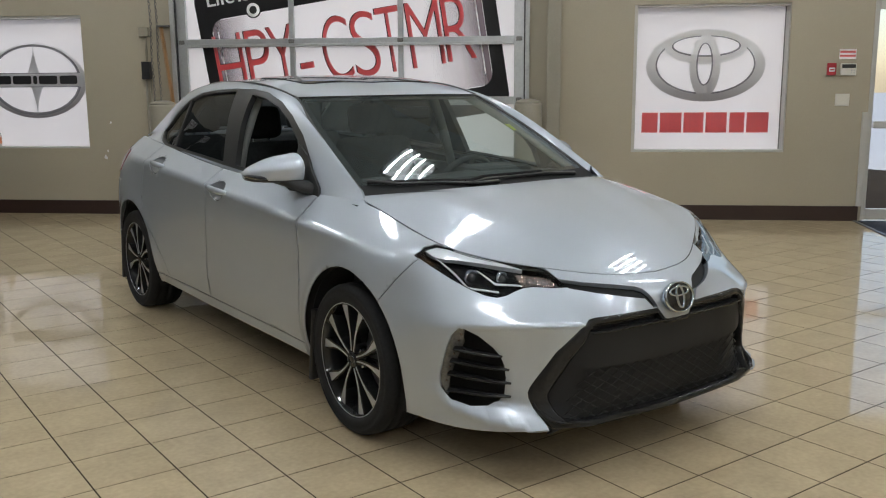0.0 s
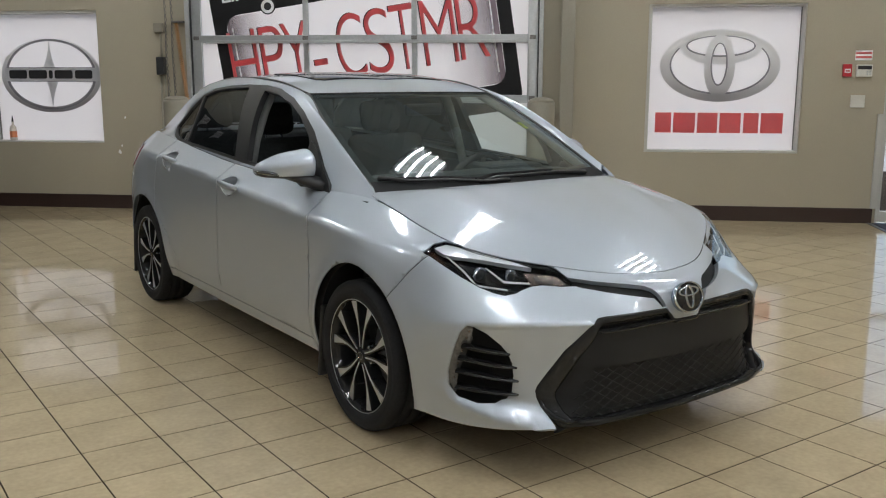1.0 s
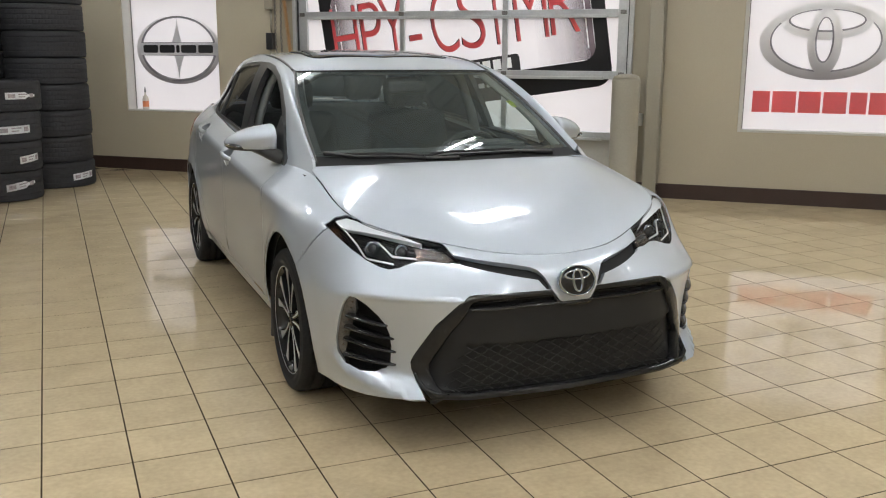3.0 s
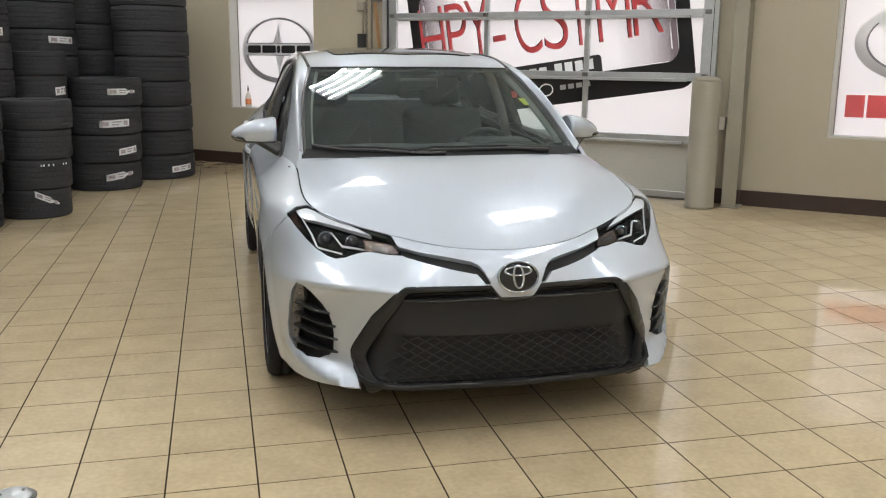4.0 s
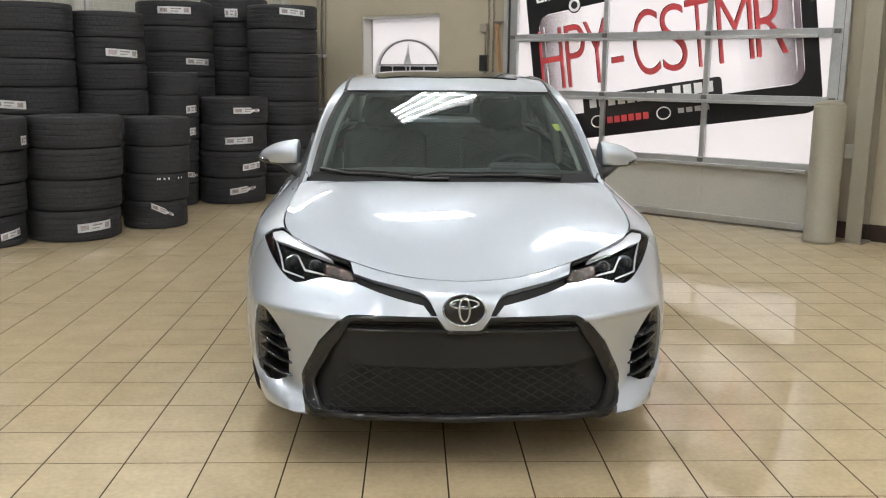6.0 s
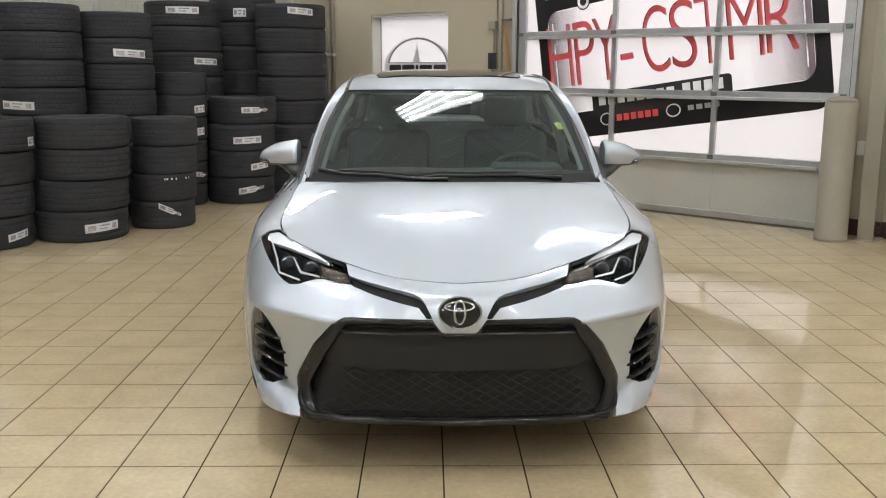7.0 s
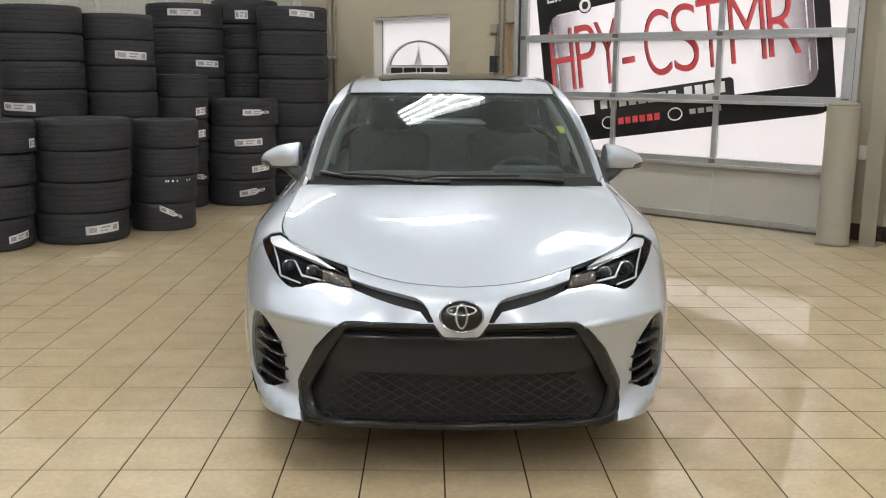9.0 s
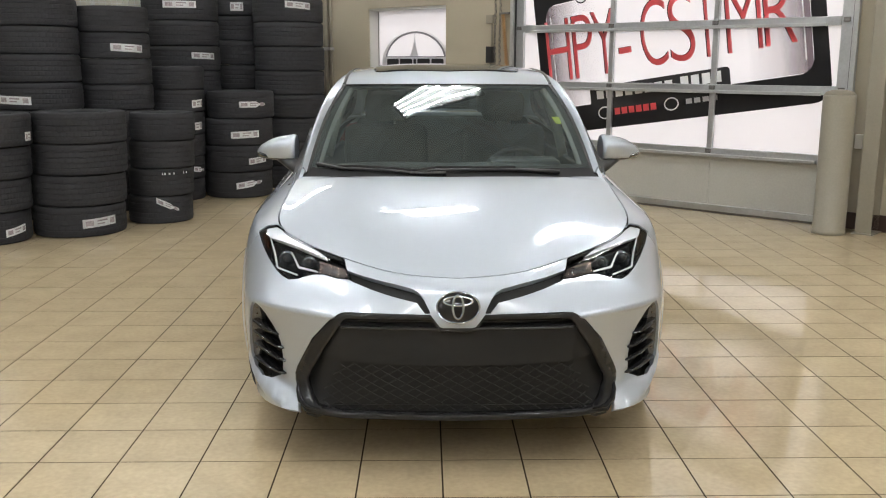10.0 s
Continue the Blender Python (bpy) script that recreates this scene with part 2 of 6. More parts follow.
def lathe(profile, n=48, axis="Z", bm=None, m=None, caps=True):
    """A profile of (radius, height) turned round an axis."""
    b2 = bmesh.new()
    rings = []
    for r, h in profile:
        rings.append([b2.verts.new((r * math.cos(2 * math.pi * k / n), r * math.sin(2 * math.pi * k / n), h)) for k in range(n)])
    for a, b in zip(rings, rings[1:]):
        for k in range(n):
            b2.faces.new((a[k], a[(k + 1) % n], b[(k + 1) % n], b[k]))
    for ring, (r, h), flip in ((rings[0], profile[0], True), (rings[-1], profile[-1], False)):
        if caps and r > 1e-4 and profile[0] != profile[-1]:
            b2.faces.new(ring[::-1] if flip else ring)
    if axis == "X":
        bmesh.ops.transform(b2, matrix=pose(0, 0, 0, 0, 90, 0), verts=b2.verts)
    if axis == "Y":
        bmesh.ops.transform(b2, matrix=pose(0, 0, 0, -90, 0, 0), verts=b2.verts)
    if m is not None:
        bmesh.ops.transform(b2, matrix=m, verts=b2.verts)
    bmesh.ops.remove_doubles(b2, verts=b2.verts, dist=1e-5)
    bmesh.ops.recalc_face_normals(b2, faces=b2.faces)
    return merged(bm, b2)


def spline(xs, ys):
    """A natural cubic spline through rows ys at xs; returns a function of an array."""
    xs, ys = np.asarray(xs, float), np.asarray(ys, float)
    if ys.ndim == 1:
        ys = ys[:, None]
    n, h = len(xs), np.diff(xs)
    a = np.eye(n)
    r = np.zeros_like(ys)
    for i in range(1, n - 1):
        a[i, i - 1 : i + 2] = h[i - 1] / 6, (h[i - 1] + h[i]) / 3, h[i] / 6
        r[i] = (ys[i + 1] - ys[i]) / h[i] - (ys[i] - ys[i - 1]) / h[i - 1]
    m = np.linalg.solve(a, r)

    def at(x):
        x = np.atleast_1d(x)
        i = np.clip(np.searchsorted(xs, x) - 1, 0, n - 2)
        d = h[i][:, None]
        p, q = (xs[i + 1] - x)[:, None] / d, (x - xs[i])[:, None] / d
        return p * ys[i] + q * ys[i + 1] + ((p**3 - p) * m[i] + (q**3 - q) * m[i + 1]) * d * d / 6

    return at


def chord(points):
    return np.r_[0, np.cumsum(np.linalg.norm(np.diff(points, axis=0), axis=1))]


def loft(rails, ns, nt, power=1.0):
    """A smooth sheet over rails, each with the same number of stations: an array (ns + 1, nt + 1, 3)."""
    rails = np.array(rails, float)
    s = np.mean([chord(r) / chord(r)[-1] for r in rails], axis=0)
    t = np.mean([chord(rails[:, k]) / max(chord(rails[:, k])[-1], 1e-6) for k in range(rails.shape[1])], axis=0)
    ss, tt = np.linspace(0, 1, ns + 1), np.linspace(0, 1, nt + 1)
    along = np.array([spline(s, r)(ss) for r in rails])
    return np.array([spline(t, along[:, k])(tt) for k in range(ns + 1)])


def sheet(grid, bm=None, flip=False):
    bm = bm or bmesh.new()
    ns, nt = grid.shape[:2]
    vs = [[bm.verts.new(grid[i, j]) for j in range(nt)] for i in range(ns)]
    for i in range(ns - 1):
        for j in range(nt - 1):
            q = (vs[i][j], vs[i + 1][j], vs[i + 1][j + 1], vs[i][j + 1])
            bm.faces.new(q[::-1] if flip else q)
    return bm


def mirrored(bm):
    """The half mesh and its mirror image across x = 0, welded."""
    got = bmesh.ops.duplicate(bm, geom=bm.verts[:] + bm.edges[:] + bm.faces[:])["geom"]
    for v in got:
        if isinstance(v, bmesh.types.BMVert):
            v.co.x *= -1
    bmesh.ops.reverse_faces(bm, faces=[f for f in got if isinstance(f, bmesh.types.BMFace)])
    bmesh.ops.remove_doubles(bm, verts=[v for v in bm.verts if abs(v.co.x) < 1e-3], dist=1.5e-3)
    return bm


# ---- the room ----
WALL_TURN = -42.4
WALL_AT = 9.60


def on_wall(a, z=0.0, off=0.0):
    """The pose of a thing on the back wall: x along the wall, y out of the room, z up; off: how far into the room."""
    c, s = math.cos(radians(WALL_TURN)), math.sin(radians(WALL_TURN))
    far = WALL_AT - off
    return Matrix.Translation((a * c - far * s, a * s + far * c, z)) @ pose(0, 0, 0, 0, 0, WALL_TURN)


def structure(name, bm, mat, m=None, label="", category="", parent=None):
    ob = part(name, bm, mat, parent)
    if m is not None:
        ob.matrix_world = m
    return tagged(ob, label, category, kind="structure")


HEIGHT = 5.5
# back wall in pieces round its openings; the wall's own frame has x along it
OPEN = [(-6.33, -5.00, 0.72, 2.14), (-3.95, -0.25, 0.0, 3.3), (0.83, 2.345, 0.69, 2.155), (3.13, 4.9, 0.0, 2.25)]
bm = bmesh.new()
edges = [-7.75] + [v for o in OPEN for v in o[:2]] + [7.0]
for i in range(0, len(edges), 2):
    box(edges[i], edges[i + 1], 0, 0.25, 0, HEIGHT, 0, bm)
for a0, a1, z0, z1 in OPEN:
    if z0 > 0:
        box(a0, a1, 0, 0.25, 0, z0, 0, bm)
    box(a0, a1, 0, 0.25, z1, HEIGHT, 0, bm)
structure("wall_north", bm, M_WALL, on_wall(0), "olive-beige painted showroom wall with window recesses", "wall")


# ---- the car ----
CAR = Matrix.Translation((2.652, 3.16, 0)) @ pose(0, 0, 0, 0, 0, -0.2)
car = thing("car", CAR, "silver four-door sedan with black honeycomb grille on tiled floor", "car")
# rails of the lower body from the nose to the tail: half width, way back from the front axle, height
LIP = [(0, -0.935, .215), (.22, -0.93, .215), (.45, -0.915, .218), (.585, -0.875, .222), (.71, -0.74, .205), (.795, -0.52, .19), (.828, -0.25, .2), (.832, 0, .21), (.828, .45, .22),
       (.826, 1.0, .22), (.826, 1.5, .22), (.826, 2.1, .225), (.828, 2.65, .23), (.80, 3.04, .24), (.67, 3.33, .27), (.4, 3.53, .28), (0, 3.59, .28)]
LOW = [(0, -0.945, .335), (.22, -0.94, .335), (.45, -0.905, .335), (.60, -0.825, .34), (.74, -0.68, .33), (.832, -0.46, .325), (.864, -0.22, .33), (.872, 0, .34), (.858, .45, .33),
       (.853, 1.0, .33), (.852, 1.5, .335), (.855, 2.1, .34), (.872, 2.65, .35), (.838, 3.04, .36), (.705, 3.36, .38), (.4, 3.58, .4), (0, 3.64, .4)]
CREASE = [(0, -0.945, .56), (.22, -0.94, .565), (.45, -0.905, .585), (.62, -0.795, .58), (.762, -0.645, .57), (.845, -0.44, .56), (.880, -0.2, .555), (.888, 0, .555), (.869, .45, .54),
          (.862, 1.0, .54), (.862, 1.5, .545), (.864, 2.1, .55), (.882, 2.65, .56), (.850, 3.04, .58), (.72, 3.38, .6), (.4, 3.60, .62), (0, 3.66, .62)]
CHEEK = [(0, -0.925, .655), (.22, -0.875, .66), (.42, -0.765, .672), (.58, -0.67, .672), (.73, -0.56, .675), (.830, -0.39, .675), (.878, -0.18, .685), (.880, 0, .69), (.872, .45, .69),
         (.868, 1.0, .69), (.868, 1.5, .70), (.869, 2.1, .72), (.876, 2.65, .74), (.845, 3.04, .76), (.715, 3.37, .78), (.4, 3.59, .8), (0, 3.65, .8)]
SHOULDER = [(0, -0.875, .69), (.22, -0.82, .70), (.42, -0.71, .72), (.56, -0.61, .74), (.705, -0.49, .772), (.795, -0.35, .80), (.847, -0.15, .808), (.866, 0, .812), (.874, .45, .837),
            (.876, 1.0, .874), (.876, 1.5, .907), (.872, 2.1, .938), (.846, 2.65, .960), (.78, 3.04, .965), (.665, 3.32, .945), (.38, 3.54, .95), (0, 3.60, .95)]
EDGE = [(0, -0.83, .705), (.22, -0.785, .715), (.42, -0.665, .745), (.55, -0.57, .772), (.66, -0.47, .808), (.712, -0.34, .845), (.715, -0.12, .892), (.712, 0.06, .925), (.752, .45, .94),
        (.768, 1.0, .962), (.768, 1.5, .985), (.755, 2.1, 1.03), (.72, 2.65, 1.068), (.66, 3.04, 1.078), (.56, 3.28, 1.06), (.34, 3.48, 1.058), (0, 3.53, 1.058)]


def cut(bm, line, ax, where, closed=True):
    """Cuts the sheet along a line that is drawn in the plane of the axes ax, where the test holds for a face's centre."""
    k = 3 - ax[0] - ax[1]
    lo = [min(p[n] for p in line) - 0.03 for n in (0, 1)]
    hi = [max(p[n] for p in line) + 0.03 for n in (0, 1)]
    near = set()
    for f in bm.faces:
        c = f.calc_center_median()
        if where(c) and lo[0] < c[ax[0]] < hi[0] and lo[1] < c[ax[1]] < hi[1]:
            near.add(f)
    pairs = list(zip(line, line[1:] + (line[:1] if closed else [])))
    for p, q in pairs[: None if closed else len(line) - 1]:
        a0, a1 = sorted((p[0], q[0]))
        b0, b1 = sorted((p[1], q[1]))
        geom = set()
        for f in near:
            if f.is_valid:
                us, vs = [v.co[ax[0]] for v in f.verts], [v.co[ax[1]] for v in f.verts]
                if max(us) >= a0 - 1e-4 and min(us) <= a1 + 1e-4 and max(vs) >= b0 - 1e-4 and min(vs) <= b1 + 1e-4:
                    geom.add(f)
                    geom.update(f.edges)
                    geom.update(f.verts)
        if not geom:
            continue
        no = [0.0, 0.0, 0.0]
        no[ax[0]], no[ax[1]] = q[1] - p[1], p[0] - q[0]
        co = [0.0, 0.0, 0.0]
        co[ax[0]], co[ax[1]] = p
        got = bmesh.ops.bisect_plane(bm, geom=list(geom), dist=2e-5, plane_co=co, plane_no=no)
        near.update(g for g in got["geom"] if isinstance(g, bmesh.types.BMFace))
        near = {f for f in near if f.is_valid}


def inside(line, u, v):
    odd = False
    for (a, b), (c, d) in zip(line, line[1:] + line[:1]):
        if (b > v) != (d > v) and u < (c - a) * (v - b) / (d - b) + a:
            odd = not odd
    return odd


def keep(bm, test):
    bmesh.ops.delete(bm, geom=[f for f in bm.faces if not test(f.calc_center_median())], context="FACES")
    return bm


def finish(bm, flange=0.012, pull=0.0024, offset=0.0):
    """Draws the sheet's rim back by the width of a panel gap and folds it inwards, so that the panel has an edge."""
    bmesh.ops.remove_doubles(bm, verts=bm.verts, dist=0.0016)
    bm.normal_update()
    if offset:
        for v in bm.verts:
            v.co += v.normal * offset
        bm.normal_update()
    rim = [e for e in bm.edges if len(e.link_faces) == 1 and not all(abs(v.co.x) < 2e-3 for v in e.verts)]
    rim_set = set(rim)
    verts = {v for e in rim for v in e.verts}
    normals = {}
    for v in verts:
        near = {f for e in v.link_edges for f in e.other_vert(v).link_faces}
        normals[v] = sum((f.normal * f.calc_area() for f in near), Vector()).normalized()
    moves = {}
    for v in verts:
        c = sum((f.calc_center_median() for f in v.link_faces), Vector()) / len(v.link_faces) - v.co
        c -= normals[v] * c.dot(normals[v])
        if abs(v.co.x) < 2e-3:
            c.x = 0
        ends = [e.other_vert(v) for e in v.link_edges if e in rim_set]
        if len(ends) == 2 and abs(v.co.x) >= 2e-3:
            side = normals[v].cross(ends[1].co - ends[0].co)
            if side.length > 1e-6 and abs(side.normalized().dot(c.normalized())) > 0.3:
                c = side.normalized() * math.copysign(0.01, side.dot(c))
        moves[v] = c.normalized() * min(pull, c.length)
    for v, d in moves.items():
        v.co += d
    got = bmesh.ops.extrude_edge_only(bm, edges=rim)["geom"]
    new_verts = [g for g in got if isinstance(g, bmesh.types.BMVert)]
    for v in new_verts:
        old = min((e.other_vert(v) for e in v.link_edges if e.other_vert(v) in normals), key=lambda o: (o.co - v.co).length)
        v.co = v.co - normals[old] * flange
    for e in rim:
        if e.is_valid:
            e.smooth = False
    bmesh.ops.recalc_face_normals(bm, faces=bm.faces)
    return bm


def tube(points, r, n=8, flat=1.0):
    """A bar along a line of points; flat: its height over its width."""
    bm = bmesh.new()
    points = [Vector(p) for p in points]
    rings = []
    for i, p in enumerate(points):
        d = (points[min(i + 1, len(points) - 1)] - points[max(i - 1, 0)]).normalized()
        side = d.cross(Vector((0, 0, 1)))
        side = side.normalized() if side.length > 1e-3 else Vector((1, 0, 0))
        up = side.cross(d)
        rr = r[i] if isinstance(r, (list, tuple)) else r
        rings.append([bm.verts.new(p + side * rr * math.cos(2 * math.pi * k / n) + up * rr * flat * math.sin(2 * math.pi * k / n)) for k in range(n)])
    for a, b in zip(rings, rings[1:]):
        for k in range(n):
            bm.faces.new((a[k], a[(k + 1) % n], b[(k + 1) % n], b[k]))
    bm.faces.new(rings[0][::-1])
    bm.faces.new(rings[-1])
    bmesh.ops.recalc_face_normals(bm, faces=bm.faces)
    return bm


def flipped(bm):
    for v in bm.verts:
        v.co.x *= -1
    bmesh.ops.reverse_faces(bm, faces=bm.faces)
    return bm


def pair(name, bm, mat, parent, label="", smooth=True):
    """A part of one side and its mirror image on the other."""
    other = flipped(bm.copy())
    return part(name, bm, mat, parent, label, smooth), part(name, other, mat, parent, label, smooth)


def rows_of(counts, marks):
    out = [0.0]
    for n, a, b in zip(counts, marks, marks[1:]):
        out += list(np.linspace(a, b, n + 1)[1:])
    return np.array(out)


# lower body: one smooth sheet along the sides, with a sharp crease across the front bumper
RAILS = np.array([LIP, LOW, CREASE, CHEEK, SHOULDER, EDGE], float)
s_at = np.mean([chord(r) / chord(r)[-1] for r in RAILS], axis=0)
t_at = np.mean([chord(RAILS[:, k]) / chord(RAILS[:, k])[-1] for k in range(RAILS.shape[1])], axis=0)
ss = np.concatenate([np.linspace(0, s_at[6], 150)[:-1], np.linspace(s_at[6], 1, 231)])
along = np.array([spline(s_at, r)(ss) for r in RAILS])
tt = rows_of((8, 26, 8, 7, 6), t_at)
low_n, high_n = 35, 50
w_front = np.clip((ss - s_at[3]) / (s_at[6] - s_at[3]), 0, 1)
w_front = w_front * w_front * (3 - 2 * w_front)
w_side = np.interp(ss, [s_at[5], s_at[7], s_at[8], s_at[12], s_at[13]], [0, 0.75, 1, 1, 0])
lower = []
for k in range(len(ss)):
    whole = spline(t_at, along[:, k])(tt)
    split = np.concatenate([spline(t_at[:3], along[:3, k])(tt[:low_n]), spline(t_at[2:], along[2:, k])(tt[low_n:])])
    upper = np.concatenate([spline(t_at[:5], along[:5, k])(tt[:high_n]), spline(t_at[4:], along[4:, k])(tt[high_n:])])
    whole = whole + 0.95 * w_side[k] * (upper - whole)
    lower.append(w_front[k] * whole + (1 - w_front[k]) * split)
lower = np.array(lower)
du, dt = np.gradient(lower, axis=0), np.gradient(lower, axis=1)
norms = np.cross(du, dt)
norms /= np.maximum(np.linalg.norm(norms, axis=2, keepdims=True), 1e-9)
near_side = ss < s_at[6]
norms[near_side] = np.where((norms[near_side] * [0.6, -1, 0]).sum(2, keepdims=True) < 0, -norms[near_side], norms[near_side])
# a scoop in each corner of the bumper: a sharp brow above, a rounded ledge below, running out towards the grille
BROW = [(.44, .592), (.50, .590), (.60, .584), (.70, .578), (.755, .574), (.786, .560)]
OUTER = [(.786, .560), (.800, .50), (.808, .43), (.810, .37), (.804, .318)]
LEDGE = [(.804, .318), (.783, .278), (.73, .253), (.67, .240), (.62, .229), (.57, .218)]


def far_from(line, u, z):
    """The least distance of each place from a line."""
    best = np.full(u.shape, 9.0)
    for (a, b), (c, d) in zip(line, line[1:]):
        k = np.clip(((u - a) * (c - a) + (z - b) * (d - b)) / ((c - a) ** 2 + (d - b) ** 2), 0, 1)
        best = np.minimum(best, np.hypot(u - a - k * (c - a), z - b - k * (d - b)))
    return best


def eased(x):
    x = np.clip(x, 0, 1)
    return x * x * (3 - 2 * x)


U, Z = lower[:, :, 0], lower[:, :, 2]
top = np.interp(U, [p[0] for p in BROW], [p[1] for p in BROW])
foot = np.interp(U, [p[0] for p in LEDGE[::-1]], [p[1] for p in LEDGE[::-1]])
out_u = np.interp(Z, [p[1] for p in OUTER[::-1]], [p[0] for p in OUTER[::-1]])
in_scoop = (Z < top) & (Z > foot) & (U < out_u) & (U > .38) & near_side[:, None]
deep = np.interp(U, [.42, .50, .62, .72, .80], [0, .012, .036, .050, .056])
down = np.clip((top - Z) / np.maximum(top - foot, .02), 0, 1)
profile = np.where(down < .80, .18 * eased(down / .04) + .82 * (down / .80) ** .9, eased((1 - down) / .20))
sink = np.where(in_scoop, deep * profile * eased(far_from(OUTER, U, Z) / .026), 0)
# the ledge itself stands a little proud
swell = np.where(near_side[:, None] & ~in_scoop, .010 * eased((U - .58) / .06) * np.exp(-(far_from(LEDGE, U, Z) / .022) ** 2), 0)
lower = lower - norms * (sink - swell)[:, :, None]
# the wheel arches flare out to their lips
for v in (-.015, 2.70):
    lip = np.hypot(lower[:, :, 1] - v, lower[:, :, 2] - .325)
    lower[:, :, 0] += np.where(lower[:, :, 0] > .72, .010 * (1 - eased((lip - .375) / .075)), 0)
from mathutils.bvhtree import BVHTree
body0 = sheet(lower)
body0.normal_update()
tree = BVHTree.FromBMesh(body0)


def front(u, z, out=0.0):
    """The place on the front of the body at a half width and a height; out: how far proud of it."""
    hit, no, _, _ = tree.ray_cast((max(abs(u), 1e-4), -3, z), (0, 1, 0))
    p = hit + no * out
    return Vector((p.x if u >= 0 else -p.x, p.y, p.z))


def flank(v, z, out=0.0):
    hit, no, _, _ = tree.ray_cast((3, v, z), (-1, 0, 0))
    return hit + no * out


HEAD = [(.790, .792), (.752, .818), (.712, .827), (.634, .806), (.559, .782), (.505, .772), (.470, .764), (.437, .754), (.418, .743), (.405, .714), (.388, .686), (.438, .685), (.495, .690), (.530, .687), (.562, .678),
        (.596, .667), (.630, .661), (.660, .669), (.692, .687), (.728, .717), (.765, .757)]
SLIT = [(.407, .712), (.331, .699), (.227, .687), (.160, .677), (.138, .668), (.121, .650), (.096, .603), (.115, .603), (.143, .637), (.161, .640), (.226, .651), (.309, .666), (.388, .683)]
GRILLE = [(-.05, .552), (.052, .552), (.066, .558), (.096, .598), (.112, .598), (.225, .597), (.380, .599), (.408, .597), (.432, .588), (.452, .573), (.470, .553), (.523, .490), (.570, .400), (.588, .364), (.596, .340), (.595, .315), (.580, .262), (.556, .10), (-.05, .10)]
FOG = [(.776, .566), (.757, .562), (.725, .540), (.691, .503), (.668, .470), (.656, .435), (.650, .389), (.652, .325), (.664, .302), (.700, .286), (.745, .283), (.782, .298), (.802, .335), (.807, .390), (.800, .480), (.791, .535)]
front_only = lambda c: c.y < -0.25
side_only = lambda c: c.y > -0.45 and c.x > 0.3


def ring(v, z, r, n=44):
    return [(v + r * math.cos(2 * math.pi * k / n), z + r * math.sin(2 * math.pi * k / n)) for k in range(n)]


ARCH_F, ARCH_R = ring(-0.015, .325, .372), ring(2.70, .325, .368)
L1 = [(-0.47, .86), (-0.392, .778), (-0.26, .61), (-0.1, .42)]
L2 = [(.425, .99), (.415, .86), (.403, .717), (.414, .563), (.425, .408), (.42, .15)]
L3 = [(1.46, 1.05), (1.438, .95), (1.44, .88), (1.468, .76), (1.495, .62), (1.515, .42), (1.525, .15)]
L4 = [(2.37, 1.12), (2.41, 1.04), (2.46, .90), (2.49, .77), (2.47, .627), (2.32, .507), (2.186, .37), (2.09, .15)]
L5 = [(.2, .283), (2.45, .283)]
L6 = [(2.98, .1), (3.06, .45), (3.07, .62), (3.0, .80), (3.9, .80)]
TAIL = [(2.93, .985), (2.97, .93), (3.06, .85), (3.3, .815), (3.9, .815), (3.9, .99), (3.2, 1.005)]


CUPS = [[(v + .090 * math.cos(a), z + .046 * math.sin(a)) for a in np.linspace(0, 2 * math.pi, 25)[:-1]] for v, z in ((1.300, .880), (2.240, .945))]


def shell():
    """The lower body, cut along every panel line."""
    bm = sheet(lower)
    for line in (HEAD, SLIT, GRILLE, FOG):
        cut(bm, line, (0, 2), front_only)
    for line in (ARCH_F, ARCH_R, TAIL, *CUPS):
        cut(bm, line, (1, 2), side_only)
    for line in (L1, L2, L3, L4, L5, L6):
        cut(bm, line, (1, 2), side_only, closed=False)
    return bm


def before(line, c):
    """Whether a point lies ahead of a line that runs from the top down."""
    zs = [p[1] for p in line][::-1]
    return c.y < np.interp(c.z, zs, [p[0] for p in line][::-1])


def open_hole(c):
    if c.y < -0.25 and any(inside(p, c.x, c.z) for p in (HEAD, SLIT, GRILLE, FOG)):
        return True
    return c.y > -0.45 and c.x > 0.3 and any(inside(p, c.y, c.z) for p in (ARCH_F, ARCH_R, TAIL, *CUPS))


def panel_of(c):
    if open_hole(c):
        return ""
    if c.y < 0.2 and before(L1, c):
        return "front_bumper"
    if before(L2, c):
        return "fender"
    if c.y > 2.9 and c.z < .80 and not before([(3.0, .80), (3.07, .62), (3.06, .45), (2.98, .1)], c):
        return "rear_bumper"
    if c.y < 2.45 and c.z < .283:
        return "rocker_panel"
    if before(L3, c):
        return "front_door"
    return "rear_door" if before(L4, c) else "rear_quarter"


whole_shell = shell()
for name in ("front_bumper", "fender", "rear_bumper", "rocker_panel", "front_door", "rear_door", "rear_quarter"):
    bm = keep(whole_shell.copy(), lambda c: panel_of(c) == name)
    finish(bm, 0.02, 0.001) if name == "front_bumper" else finish(bm, 0.005, 0.0036)
    if "bumper" in name:
        part(name, mirrored(bm), M_PAINT, car, smooth=True)
    else:
        pair(name, bm, M_PAINT, car)


# matt black sheet added behind the side panels so their gaps look shaded
bm = keep(whole_shell.copy(), lambda c: -.38 < c.y < 2.98 and c.z > .24 and not inside(ARCH_F, c.y, c.z) and not inside(ARCH_R, c.y, c.z))
bm.normal_update()
for v in bm.verts:
    v.co -= v.normal * .036
pair("inner_shell", bm, M_MATT, car, "", False)


